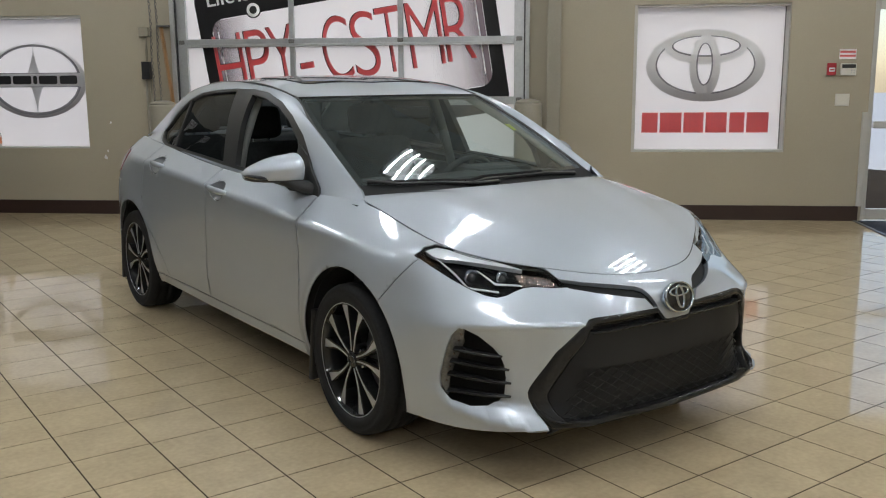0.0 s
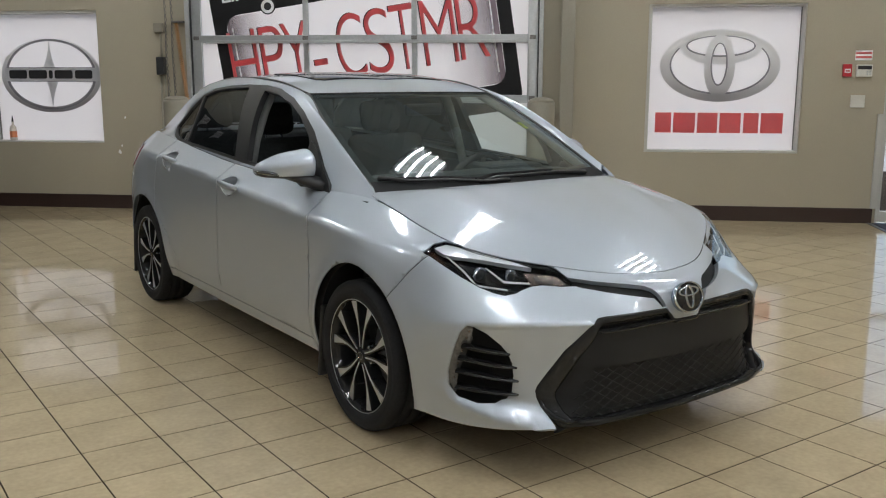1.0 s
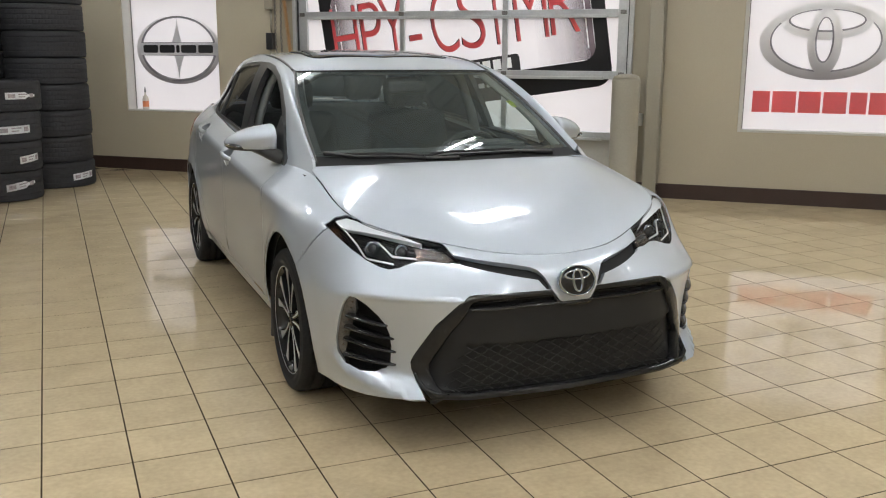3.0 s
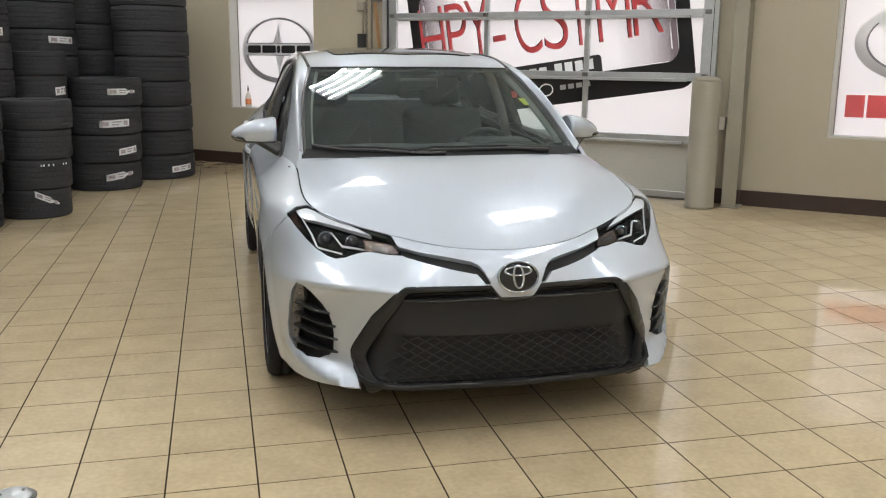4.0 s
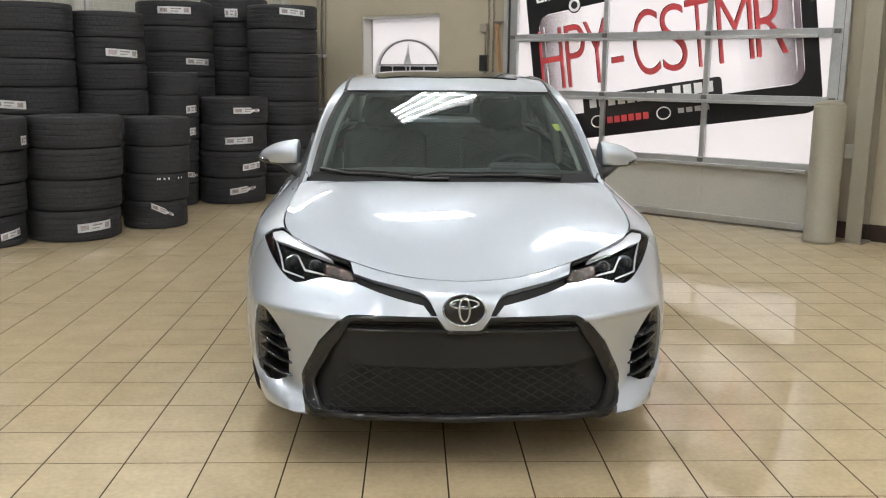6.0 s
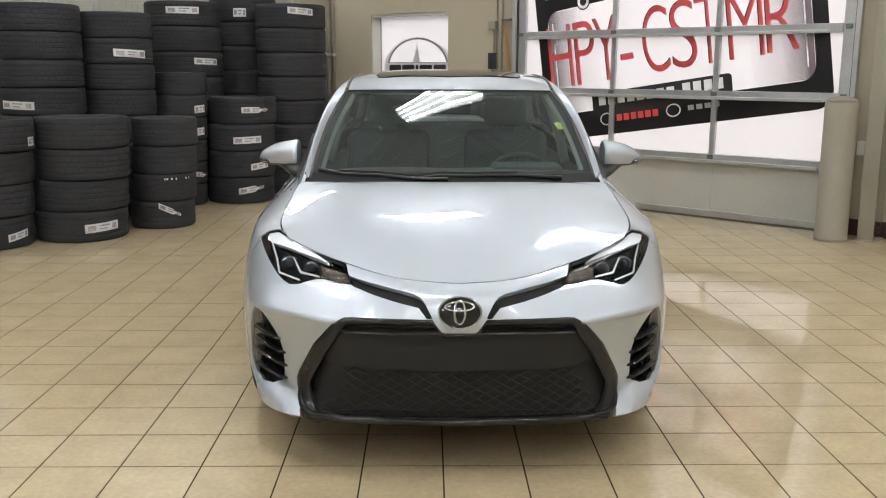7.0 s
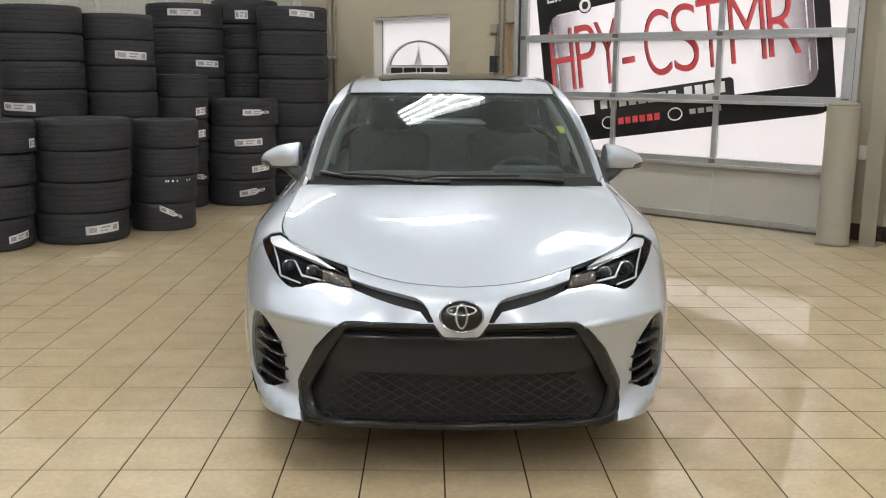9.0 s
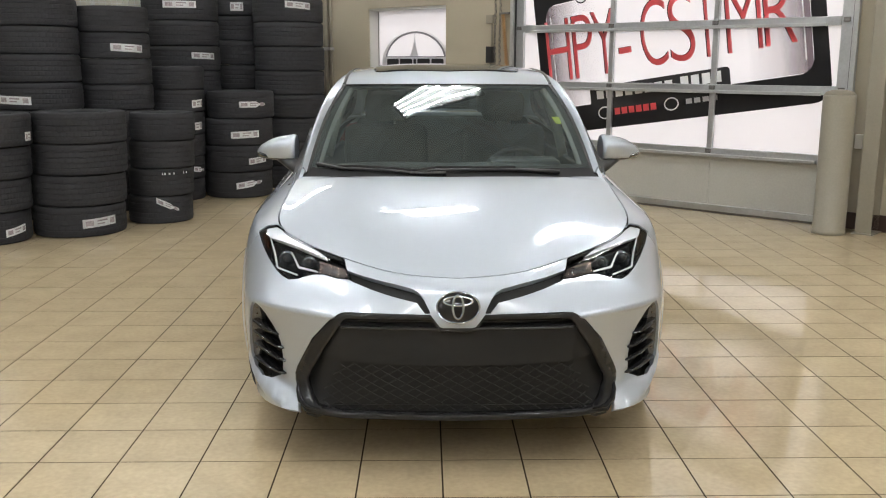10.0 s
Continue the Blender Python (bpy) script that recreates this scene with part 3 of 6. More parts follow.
def patch(line, ax=(0, 2), offset=0.0, thick=0.01, where=None, hole=None, grid=None):
    """A piece of the body's skin inside an outline, set in or out and given a thickness."""
    bm = sheet(lower if grid is None else grid)
    where = where or (front_only if ax[0] == 0 else side_only)
    bmesh.ops.delete(bm, geom=[f for f in bm.faces if not where(f.calc_center_median())], context="FACES")
    cut(bm, line, ax, where)
    if hole:
        cut(bm, hole, ax, where)
    keep(bm, lambda c: inside(line, c[ax[0]], c[ax[1]]) and not (hole and inside(hole, c[ax[0]], c[ax[1]])))
    return finish(bm, thick, 0.0, offset)


# hood, roof, glass
H0 = [(0, -0.825, .709), (0, -0.6, .795), (0, -0.35, .872), (0, -0.1, .935), (0, 0.03, .962)]
H1 = [(.25, -0.77, .724), (.255, -0.55, .805), (.26, -0.32, .877), (.265, -0.09, .938), (.265, .04, .963)]
H2 = [(.50, -0.605, .767), (.52, -0.42, .83), (.535, -0.23, .888), (.54, -0.03, .938), (.54, .09, .958)]
H3 = [(.662, -0.466, .812), (.706, -0.335, .8515), (.712, -0.165, .888), (.709, 0.03, .9235), (.697, .175, .951)]
hood = loft([H0, H1, H2, H3], 60, 40)
rim_line = along[-1]


def drawn_to_edge(p):
    """How far a place on the hood's rim is from the edge of the body beside it."""
    a, b = rim_line[:-1], rim_line[1:] - rim_line[:-1]
    k = np.clip(((p - a) * b).sum(1) / (b * b).sum(1), 0, 1)
    q = a + b * k[:, None]
    q = q[np.argmin(((q - p) ** 2).sum(1))]
    return (q - p) * np.interp(p[1], [-.02, .17], [1, .15])


front_gap = np.array([drawn_to_edge(p) for p in hood[0]])
side_gap = np.array([drawn_to_edge(p) for p in hood[:, -1]])
for i in range(61):
    for j in range(41):
        hood[i, j] += front_gap[j] * max(0, 1 - i / 10) ** 2 * (1 if j < 40 else 0) + side_gap[i] * max(0, 1 - (40 - j) / 8) ** 2 * (1 if i or j == 40 else 0)
for i in range(61):
    for j in range(41):
        u, v = hood[i, j, 0], hood[i, j, 1]
        line = np.interp(v, [-.65, .10], [.40, .53])
        rise = (0.5 - 0.5 * math.cos(math.pi * np.clip((u - line + .22) / .22, 0, 1))) if u < line else np.clip((.70 - u) / (.70 - line), 0, 1)
        hood[i, j, 2] += .026 * (1 - ((i - 31) / 31) ** 2 if i < 62 else 0) * max(0, 1 - (u / .69) ** 2)
        hood[i, j, 2] += .0115 * rise * np.clip((i - 2) / 14, 0, 1) * np.clip((60 - i) / 6, 0, 1)
part("hood", mirrored(finish(sheet(hood, flip=True), 0.004, 0.0028)), M_PAINT, car, smooth=True)
# dark strip added under the hood's rim, standing in for the gap's shade
seal = [Vector(p) + Vector((0, .005, -.013)) for p in rim_line[::2] if p[1] < .0]
part("hood_seal", mirrored(tube(seal, .0060, 6)), M_MATT, car, "dark strip standing in for shade in the hood gap", True)
W0 = [(0, .09, .955), (0, .36, 1.092), (0, .64, 1.222), (0, .93, 1.35)]
W1 = [(.35, .11, .955), (.335, .38, 1.092), (.315, .655, 1.222), (.29, .945, 1.349)]
W2 = [(.667, .20, .957), (.648, .47, 1.093), (.613, .735, 1.222), (.556, 1.0, 1.345)]
screen = loft([W0, W1, W2], 30, 30)
part("windscreen", mirrored(sheet(screen, flip=True)), M_SCREEN, car, "clear laminated windscreen with a black edge", smooth=True).visible_shadow = False
R0 = [(0, .93, 1.352), (0, 1.2, 1.42), (0, 1.6, 1.452), (0, 2.05, 1.442), (0, 2.4, 1.396)]
R1 = [(.30, .95, 1.351), (.31, 1.2, 1.416), (.32, 1.6, 1.446), (.32, 2.05, 1.437), (.31, 2.4, 1.391)]
R2 = [(.558, 1.0, 1.345), (.558, 1.22, 1.390), (.548, 1.6, 1.420), (.54, 2.05, 1.416), (.52, 2.42, 1.372)]
roof = loft([R0, R1, R2], 60, 30)
SUN = [(-.05, 1.17), (.36, 1.19), (.40, 1.22), (.41, 1.3), (.41, 1.72), (.38, 1.76), (-.05, 1.77)]
anywhere = lambda c: True
bm = sheet(roof, flip=True)
cut(bm, SUN, (0, 1), anywhere)
part("roof", mirrored(finish(keep(bm, lambda c: not inside(SUN, c.x, c.y)), 0.02)), M_PAINT, car, smooth=True)
bm = sheet(roof, flip=True)
cut(bm, SUN, (0, 1), anywhere)
part("sunroof", mirrored(finish(keep(bm, lambda c: inside(SUN, c.x, c.y)), 0.02, 0.004, 0.004)), M_GLOSS, car, "dark glass sunroof panel", smooth=True)
B0 = [(0, 2.4, 1.396), (0, 2.75, 1.255), (0, 3.05, 1.10)]
B1 = [(.31, 2.4, 1.391), (.34, 2.75, 1.250), (.37, 3.03, 1.10)]
B2 = [(.52, 2.42, 1.372), (.55, 2.75, 1.235), (.60, 3.0, 1.09)]
part("rear_window", mirrored(sheet(loft([B0, B1, B2], 16, 16), flip=True)), M_SCREEN, car, smooth=True).visible_shadow = False
T0 = [(0, 3.05, 1.095), (0, 3.3, 1.078), (0, 3.52, 1.057)]
T1 = [(.35, 3.04, 1.093), (.35, 3.28, 1.076), (.34, 3.47, 1.057)]
T2 = [(.60, 3.0, 1.084), (.60, 3.12, 1.074), (.54, 3.26, 1.058)]
part("trunk_lid", mirrored(finish(sheet(loft([T0, T1, T2], 16, 16), flip=True), 0.02)), M_PAINT, car, smooth=True)
# side of the cabin from the beltline to the roof rail
G0 = [(.707, .10, .915), (.754, .45, .932), (.768, 1.0, .962), (.768, 1.5, .985), (.755, 2.1, 1.03), (.72, 2.7, 1.07), (.615, 3.15, 1.068)]
G1 = [(.69, .17, .97), (.70, .55, 1.085), (.69, 1.02, 1.20), (.68, 1.5, 1.24), (.665, 2.1, 1.24), (.645, 2.62, 1.17), (.612, 3.10, 1.076)]
G2 = [(.678, .21, .985), (.634, .75, 1.260), (.590, 1.1, 1.370), (.575, 1.5, 1.405), (.57, 2.1, 1.404), (.565, 2.55, 1.322), (.61, 3.02, 1.09)]
G3 = [(.667, .20, .965), (.617, .74, 1.228), (.562, 1.02, 1.350), (.548, 1.6, 1.420), (.54, 2.05, 1.418), (.53, 2.52, 1.332), (.60, 3.0, 1.09)]
cabin = loft([G0, G1, G2, G3], 120, 30)
DLO = [(.40, .90), (1.0, .972), (1.45, .996), (1.85, 1.019), (2.20, 1.036), (2.38, 1.048), (2.49, 1.072), (2.60, 1.128), (2.46, 1.235), (2.28, 1.318), (2.10, 1.362), (1.90, 1.379), (1.64, 1.388), (1.40, 1.386), (1.2, 1.370), (1.0, 1.325), (.85, 1.265), (.70, 1.18), (.56, 1.06), (.46, .955)]
PANE_F = [(.66, .972), (1.0, .99), (1.31, 1.006), (1.365, 1.20), (1.385, 1.360), (1.2, 1.343), (1.02, 1.303), (.88, 1.245), (.74, 1.155), (.67, 1.06)]
PANE_R = [(1.47, 1.012), (1.85, 1.034), (2.225, 1.054), (2.245, 1.18), (2.235, 1.318), (2.08, 1.350), (1.90, 1.365), (1.61, 1.374)]
PANE_Q = [(2.255, 1.056), (2.38, 1.064), (2.48, 1.088), (2.568, 1.130), (2.44, 1.230), (2.265, 1.308)]
bm = sheet(cabin)
for line in (DLO, PANE_F, PANE_R, PANE_Q):
    cut(bm, line, (1, 2), anywhere)
pair("roof_rail", finish(keep(bm.copy(), lambda c: not inside(DLO, c.y, c.z)), 0.015, 0.0), M_PAINT, car)
panes = (PANE_F, PANE_R, PANE_Q)
pair("window_trim", finish(keep(bm.copy(), lambda c: inside(DLO, c.y, c.z) and not any(inside(p, c.y, c.z) for p in panes)), 0.03, 0.0, -0.003), M_BLACK, car, "black window surround")
for line in (PANE_R, PANE_Q):
    for o in pair("side_window", finish(keep(bm.copy(), lambda c: inside(line, c.y, c.z)), 0.004, 0.0, -0.012), M_TINT, car, "tinted rear side window"):
        o.visible_shadow = False
bm.free()


def curve_points(rail, n=40, lift=0.0):
    rail = np.array(rail, float)
    c = chord(rail)
    pts = spline(c, rail)(np.linspace(0, c[-1], n))
    pts[:, 2] += lift
    return pts


pair("roof_moulding", tube(curve_points(R2, 40, 0.001), 0.009, 8, 0.6), M_BLACK, car, "black roof ditch moulding")
pair("screen_seal", tube(curve_points(W2, 30, 0.0), 0.013, 8, 0.5), M_BLACK, car, "black rubber windscreen seal")
frit = np.array([0, .4, -.9]) * .003
pair("screen_border", sheet(screen[:, -3:] + frit, flip=True), M_MATT, car, "black printed border of the windscreen")
for strip in (screen[:4, :-2], screen[-2:, :-2]):
    part("screen_border", mirrored(sheet(strip + frit, flip=True)), M_MATT, car, "black printed border of the windscreen", True)
top_edge = np.array([screen[-1, j] for j in range(screen.shape[1])])
part("screen_header", mirrored(tube(top_edge, 0.010, 8, 0.35)), M_BLACK, car, smooth=True)
# black cowl under the screen
part("cowl", mirrored(finish(sheet(loft([[(0, .035, .945), (0, .08, .962), (0, .135, .986)], [(.35, .05, .945), (.345, .10, .962), (.34, .155, .986)], [(.69, .175, .945), (.67, .20, .960), (.655, .245, .984)]], 8, 24), flip=True), 0.02, 0)), M_MATT, car, "black plastic cowl", smooth=True)


# underside and wheel housings
bm = box(-.62, .62, -.62, 3.30, .20, .26, .02)
part("underbody", bm, M_BLACK, car)
# black panel added to cover the lit bumper inside, for a shaded underside
part("rear_liner", box(-.70, .70, 3.10, 3.13, .21, .60), M_MATT, car)
for y in (-.015, 2.70):
    b2 = bmesh.new()
    rr = .375
    ring_out = [b2.verts.new((.845, y + rr * math.cos(a), .325 + rr * math.sin(a))) for a in np.linspace(-0.35, math.pi + 0.35, 33)]
    ring_in = [b2.verts.new((.56, v.co.y, v.co.z)) for v in ring_out]
    for k in range(32):
        b2.faces.new((ring_out[k], ring_in[k], ring_in[k + 1], ring_out[k + 1]))
    b2.faces.new(ring_in)
    pair("wheel_housing", b2, M_MATT, car)

# ---- lamps and front ----
def shrunk(line, d):
    """The outline moved inwards by a distance."""
    out = []
    turn = sum(a[0] * b[1] - a[1] * b[0] for a, b in zip(line, line[1:] + line[:1]))
    for a, b, c in zip(line[-1:] + line[:-1], line, line[1:] + line[:1]):
        n = Vector((a[1] - c[1], c[0] - a[0])).normalized() * (d if turn > 0 else -d)
        out.append((b[0] + n.x, b[1] + n.y))
    return out


def lamp_bit(name, line, mat, parent, offset, thick, label=""):
    return pair(name, patch(line, (0, 2), offset, thick), mat, parent, label)


for o in lamp_bit("headlight", HEAD, M_LENS, car, -0.002, 0.004, "clear headlight lens over a dark housing"):
    o.visible_shadow = False
    sgn = 1 if sum(v.co.x for v in o.data.vertices) > 0 else -1

    def bit(name, line, mat, offset, thick, label=""):
        b2 = patch(line, (0, 2), offset, thick)
        if sgn < 0:
            flipped(b2)
        return part(name, b2, mat, o, label, True)

    bit("housing", HEAD, M_GLOSSGREY, -0.045, 0.01)
    b2 = patch(HEAD, (0, 2), -.006, .030, hole=shrunk(HEAD, .0045))
    part("bezel", flipped(b2) if sgn < 0 else b2, M_GLOSSGREY, o, "", True)
    bit("light_bar", [(.757, .810), (.746, .815), (.712, .824), (.635, .802), (.56, .775), (.487, .746), (.562, .760), (.638, .775), (.69, .783), (.730, .787), (.744, .791)], M_DRL, -0.008, 0.02, "white daytime light strip")
    bit("side_marker", [(.788, .790), (.772, .800), (.764, .785), (.757, .765), (.752, .748), (.765, .758)], M_AMBER, -0.020, 0.014, "amber side marker")
    bit("turn_signal", [(.524, .738), (.470, .733), (.424, .724), (.412, .700), (.450, .693), (.524, .697)], M_REFLECT, -0.022, 0.015, "clear ribbed turn signal reflector")
    bit("chrome_trim", [(.743, .790), (.739, .791), (.710, .743), (.693, .699), (.61, .686), (.61, .682), (.697, .694), (.715, .738)], M_TRIM, -0.014, 0.004)
    bit("chrome_trim", [(.641, .752), (.637, .753), (.602, .710), (.528, .7030), (.528, .6990), (.606, .704)], M_TRIM, -0.014, 0.004)
    for k in range(9):
        u = .440 + .0075 * k
        z_mid = .7085 + .05 * (u - .44)
        rib = tube([front(u * sgn, z_mid + d, -.016) for d in (-.011, 0, .011)], .0017, 6)
        part("reflector_rib", rib, M_CHROME, o, smooth=True)
    for u, z, r in ((.668, .738, .030), (.572, .734, .026)):
        c = front(u, z, -0.035)
        nose = lathe([(r, 0), (r, .012), (r * .92, .016)], 24, "Y", None, Matrix.Translation((c.x * sgn, c.y - 0.0, c.z)) @ pose(0, 0, 0, 0, 0, 180))
        part("projector", nose, M_CHROME, o, smooth=True)
        part("bulb_lens", lathe([(r * .86, 0), (r * .8, .010), (r * .55, .019), (r * .2, .024), (0.0005, .025)], 24, "Y", None, Matrix.Translation((c.x * sgn, c.y - .008, c.z)) @ pose(0, 0, 0, 0, 0, 180)), M_BULB, o, smooth=True)

lamp_bit("nose_slot", SLIT, M_MATT, car, -0.022, 0.01, "black slot between headlight and badge")
pair("tail_light", patch(TAIL, (1, 2), 0.004, 0.03), M_RED, car, "red tail light")

# grille: glossy frame, plain upper plate, diamond mesh below
grille = thing("grille", Matrix(), "", "")
grille.parent = car
RIM = [((0, .552), (0, .535)), ((.052, .552), (.058, .535)), ((.066, .558), (.070, .546)), ((.096, .598), (.090, .575)), ((.112, .599), (.112, .577)), ((.225, .599), (.225, .578)), ((.380, .600), (.372, .578)),
       ((.408, .598), (.398, .573)), ((.432, .589), (.412, .560)), ((.452, .574), (.420, .544)), ((.470, .554), (.430, .524)), ((.523, .490), (.472, .462)), ((.570, .400), (.516, .380)), ((.588, .364), (.530, .354)),
       ((.596, .340), (.540, .335)), ((.595, .315), (.540, .312)), ((.580, .262), (.524, .270)), ((.552, .222), (.500, .244)), ((.42, .212), (.40, .236)), ((0, .206), (0, .230))]


def frame_depth(u, z):
    return front(u, min(max(z, .24), .545)).y + .30 * max(0, z - .545)


b2 = bmesh.new()
rings = []
for n, (p, q) in enumerate(zip(RIM, RIM[1:])):
    for k in range(6 if n < len(RIM) - 2 else 7):
        f = k / 6
        (u0, z0), (u1, z1) = [((1 - f) * a[0] + f * c2[0], (1 - f) * a[1] + f * c2[1]) for a, c2 in zip(p, q)]
        row = []
        for w, out in ((0, .05), (0, -.001), (.12, -.0045), (.75, -.003), (.95, .004), (1, .05)):
            u, z = u0 + (u1 - u0) * w, z0 + (z1 - z0) * w
            row.append((u, frame_depth(u, z) + out, z))
        rings.append(row)
rings = np.array(rings)
for _ in range(3):
    rings[1:-1, :, 1] = (rings[:-2, :, 1] + 2 * rings[1:-1, :, 1] + rings[2:, :, 1]) / 4
sheet(rings, b2)
bmesh.ops.recalc_face_normals(b2, faces=b2.faces)
part("grille_frame", mirrored(b2), M_WRAP, grille, "glossy black grille frame", True)
part("upper_slot", mirrored(patch([(-.05, .60), (.46, .60), (.46, .545), (-.05, .545)], (0, 2), -0.045, 0.01)), M_MATT, grille, smooth=True)
part("centre_plate", mirrored(patch([(-.05, .552), (.42, .552), (.470, .516), (.497, .478), (.520, .436), (.40, .418), (-.05, .408)], (0, 2), -0.016, 0.02)), M_SATIN, grille, "plain satin black plate", True)
part("mesh_backing", mirrored(patch([(-.05, .45), (.53, .45), (.57, .34), (.55, .235), (-.05, .235)], (0, 2), -0.035, 0.01)), M_SATIN, grille, smooth=True)
line = np.array([front(u, .540, -0.002) for u in np.linspace(-.41, .41, 40)])
for _ in range(6):
    line[1:-1, 1] = (line[:-2, 1] + line[2:, 1]) / 2
line[:, 2] = .550
bm = tube(line, 0.0045, 8)
part("trim_line", bm, M_GLOSS, grille, smooth=True)
line[:, 1] += .026
line[:, 2] = .571
part("slat", tube(line[1:-1], 0.006, 8, 0.7), M_GLOSS, grille, smooth=True)
# mesh bars run both ways across the lower opening
bars = bmesh.new()
limit = spline([.23, .30, .34, .44], [.50, .50, .48, .42])
for way in (-1, 1):
    for k in range(-26, 27):
        pts = []
        for z in np.linspace(.238, .432, 15):
            u = k * 0.062 + way * (z - .34) * 1.75
            if abs(u) < float(limit(z)[0, 0]):
                pts.append(front(u, z, -0.020))
        if len(pts) > 2:
            merged(bars, tube(pts, 0.0022, 5))
part("mesh", bars, M_SATIN, grille, "black diamond mesh", True)
for s in (-1, 1):
    horn = tube([front(s * u, z, out) for u, z, out in ((.585, .310, -.002), (.579, .280, .006), (.564, .252, .010), (.535, .240, .008), (.49, .238, .0))], [.005, .008, .011, .009, .004], 10, 0.8)
    part("corner_blade", horn, M_WRAP, grille, "glossy black corner fin", True)
part("chin", mirrored(patch([(-.05, .252), (.545, .252), (.56, .225), (.55, .1), (-.05, .1)], (0, 2), -0.03, 0.06)), M_SATIN, grille, smooth=True)
# fog lamp pockets with a strip of light and four blades
for pocket in pair("fog_pocket", patch(FOG, (0, 2), -0.075, 0.01), M_MATT, car, "black bumper corner vent"):
    sgn = 1 if sum(v.co.x for v in pocket.data.vertices) > 0 else -1

    def bit(name, line, mat, offset, thick, label=""):
        b2 = patch(line, (0, 2), offset, thick)
        if sgn < 0:
            flipped(b2)
        return part(name, b2, mat, pocket, label, True)

    bit("lamp_strip", [(.775, .562), (.757, .552), (.753, .50), (.757, .43), (.768, .36), (.782, .312), (.803, .342), (.805, .400), (.799, .48), (.790, .535)], M_STRIP, -0.010, 0.02, "frosted vertical light strip")
    for k in range(8):
        u, z = .764 + .018 * k / 7, .540 - .18 * k / 7
        p = front(u, z, -.007)
        bead = bmesh.new()
        bmesh.ops.create_icosphere(bead, subdivisions=1, radius=.0042, matrix=Matrix.Translation((p.x * sgn, p.y, p.z)))
        part("light_bead", bead, M_REFLECT, pocket, smooth=True)
    for z, u_in in ((.470, .662), (.421, .642), (.371, .636), (.322, .636)):
        p0, p1 = front(.768, z + .011, -.016), front(u_in, z - .001, .004)
        mid = p0.lerp(p1, .55) + Vector((0, -.006, -.001))
        b2 = tube([p0, p0.lerp(mid, .5) + Vector((0, -.002, 0)), mid, mid.lerp(p1, .6), p1], [.030, .028, .026, .020, .009], 10, .34)
        part("blade", flipped(b2) if sgn < 0 else b2, M_GLOSS, pocket, "glossy black blade", True)
# the badge: a dark oval with a bright rim
badge_at = front(0, .627, 0.0)
badge = part("badge", lathe([(.070, 0), (.070, .012), (.062, .017), (0.0005, .019)], 48, "Y"), M_GLOSS, car, "dark oval badge with chrome rings", True)
badge.matrix_local = Matrix.Translation((0, badge_at.y - 0.0, .626)) @ pose(0, 0, 0, 16, 0, 180) @ Matrix.Diagonal((1.06, 1, .78, 1))


def oval(rx, rz, width, depth, n=56, cz=0.0, cx=0.0):
    """An oval ring standing in the x z plane, its face towards +y."""
    bm = bmesh.new()
    rings = []
    for dr, y in ((-width / 2, 0), (-width / 2, depth), (width / 2, depth), (width / 2, 0)):
        rings.append([bm.verts.new((cx + (rx + dr) * math.cos(2 * math.pi * k / n), y, cz + (rz + dr) * math.sin(2 * math.pi * k / n))) for k in range(n)])
    for a, b in zip(rings, rings[1:] + rings[:1]):
        for k in range(n):
            bm.faces.new((a[k], a[(k + 1) % n], b[(k + 1) % n], b[k]))
    bmesh.ops.recalc_face_normals(bm, faces=bm.faces)
    return bm


part("rim", oval(.0705, .0705, .0060, .020), M_CHROME, badge, "chrome rim", True)
b2 = oval(.047, .0205, .0072, .022, cz=.027)
merged(b2, oval(.0175, .0530, .0072, .0225, cz=.001))
part("emblem", b2, M_CHROME, badge, "chrome oval shapes", True)

# ---- wheels ----
TYRE = [(.228, -.085), (.236, -.100), (.252, -.1085), (.272, -.1100), (.296, -.1045), (.306, -.0940), (.311, -.080), (.312, -.055), (.305, -.053), (.305, -.045), (.3125, -.043), (.3125, -.006), (.305, -.004), (.305, .004),
        (.3125, .006), (.3125, .043), (.305, .045), (.305, .053), (.312, .055), (.311, .080), (.306, .0940), (.296, .1045), (.285, .1075), (.283, .1062), (.272, .1100), (.252, .1085), (.236, .100), (.228, .085)]


def bar(path, half, x0, x1):
    """A flat bar in the wheel's plane: (radius, angle) stations with half widths, between two depths."""
    bm = bmesh.new()
    lines = []
    for (r, a), h in zip(path, half):
        c = Vector((0, r * math.cos(a), r * math.sin(a)))
        n = Vector((0, -math.sin(a), math.cos(a)))
        lines.append([bm.verts.new(c + n * k * h + Vector((x, 0, 0))) for k, x in ((-1, x0), (-1, x1), (1, x1), (1, x0))])
    for a, b in zip(lines, lines[1:]):
        for k in range(4):
            bm.faces.new((a[k], a[(k + 1) % 4], b[(k + 1) % 4], b[k]))
    bm.faces.new(lines[0])
    bm.faces.new(lines[-1][::-1])
    bmesh.ops.recalc_face_normals(bm, faces=bm.faces)
    return bm


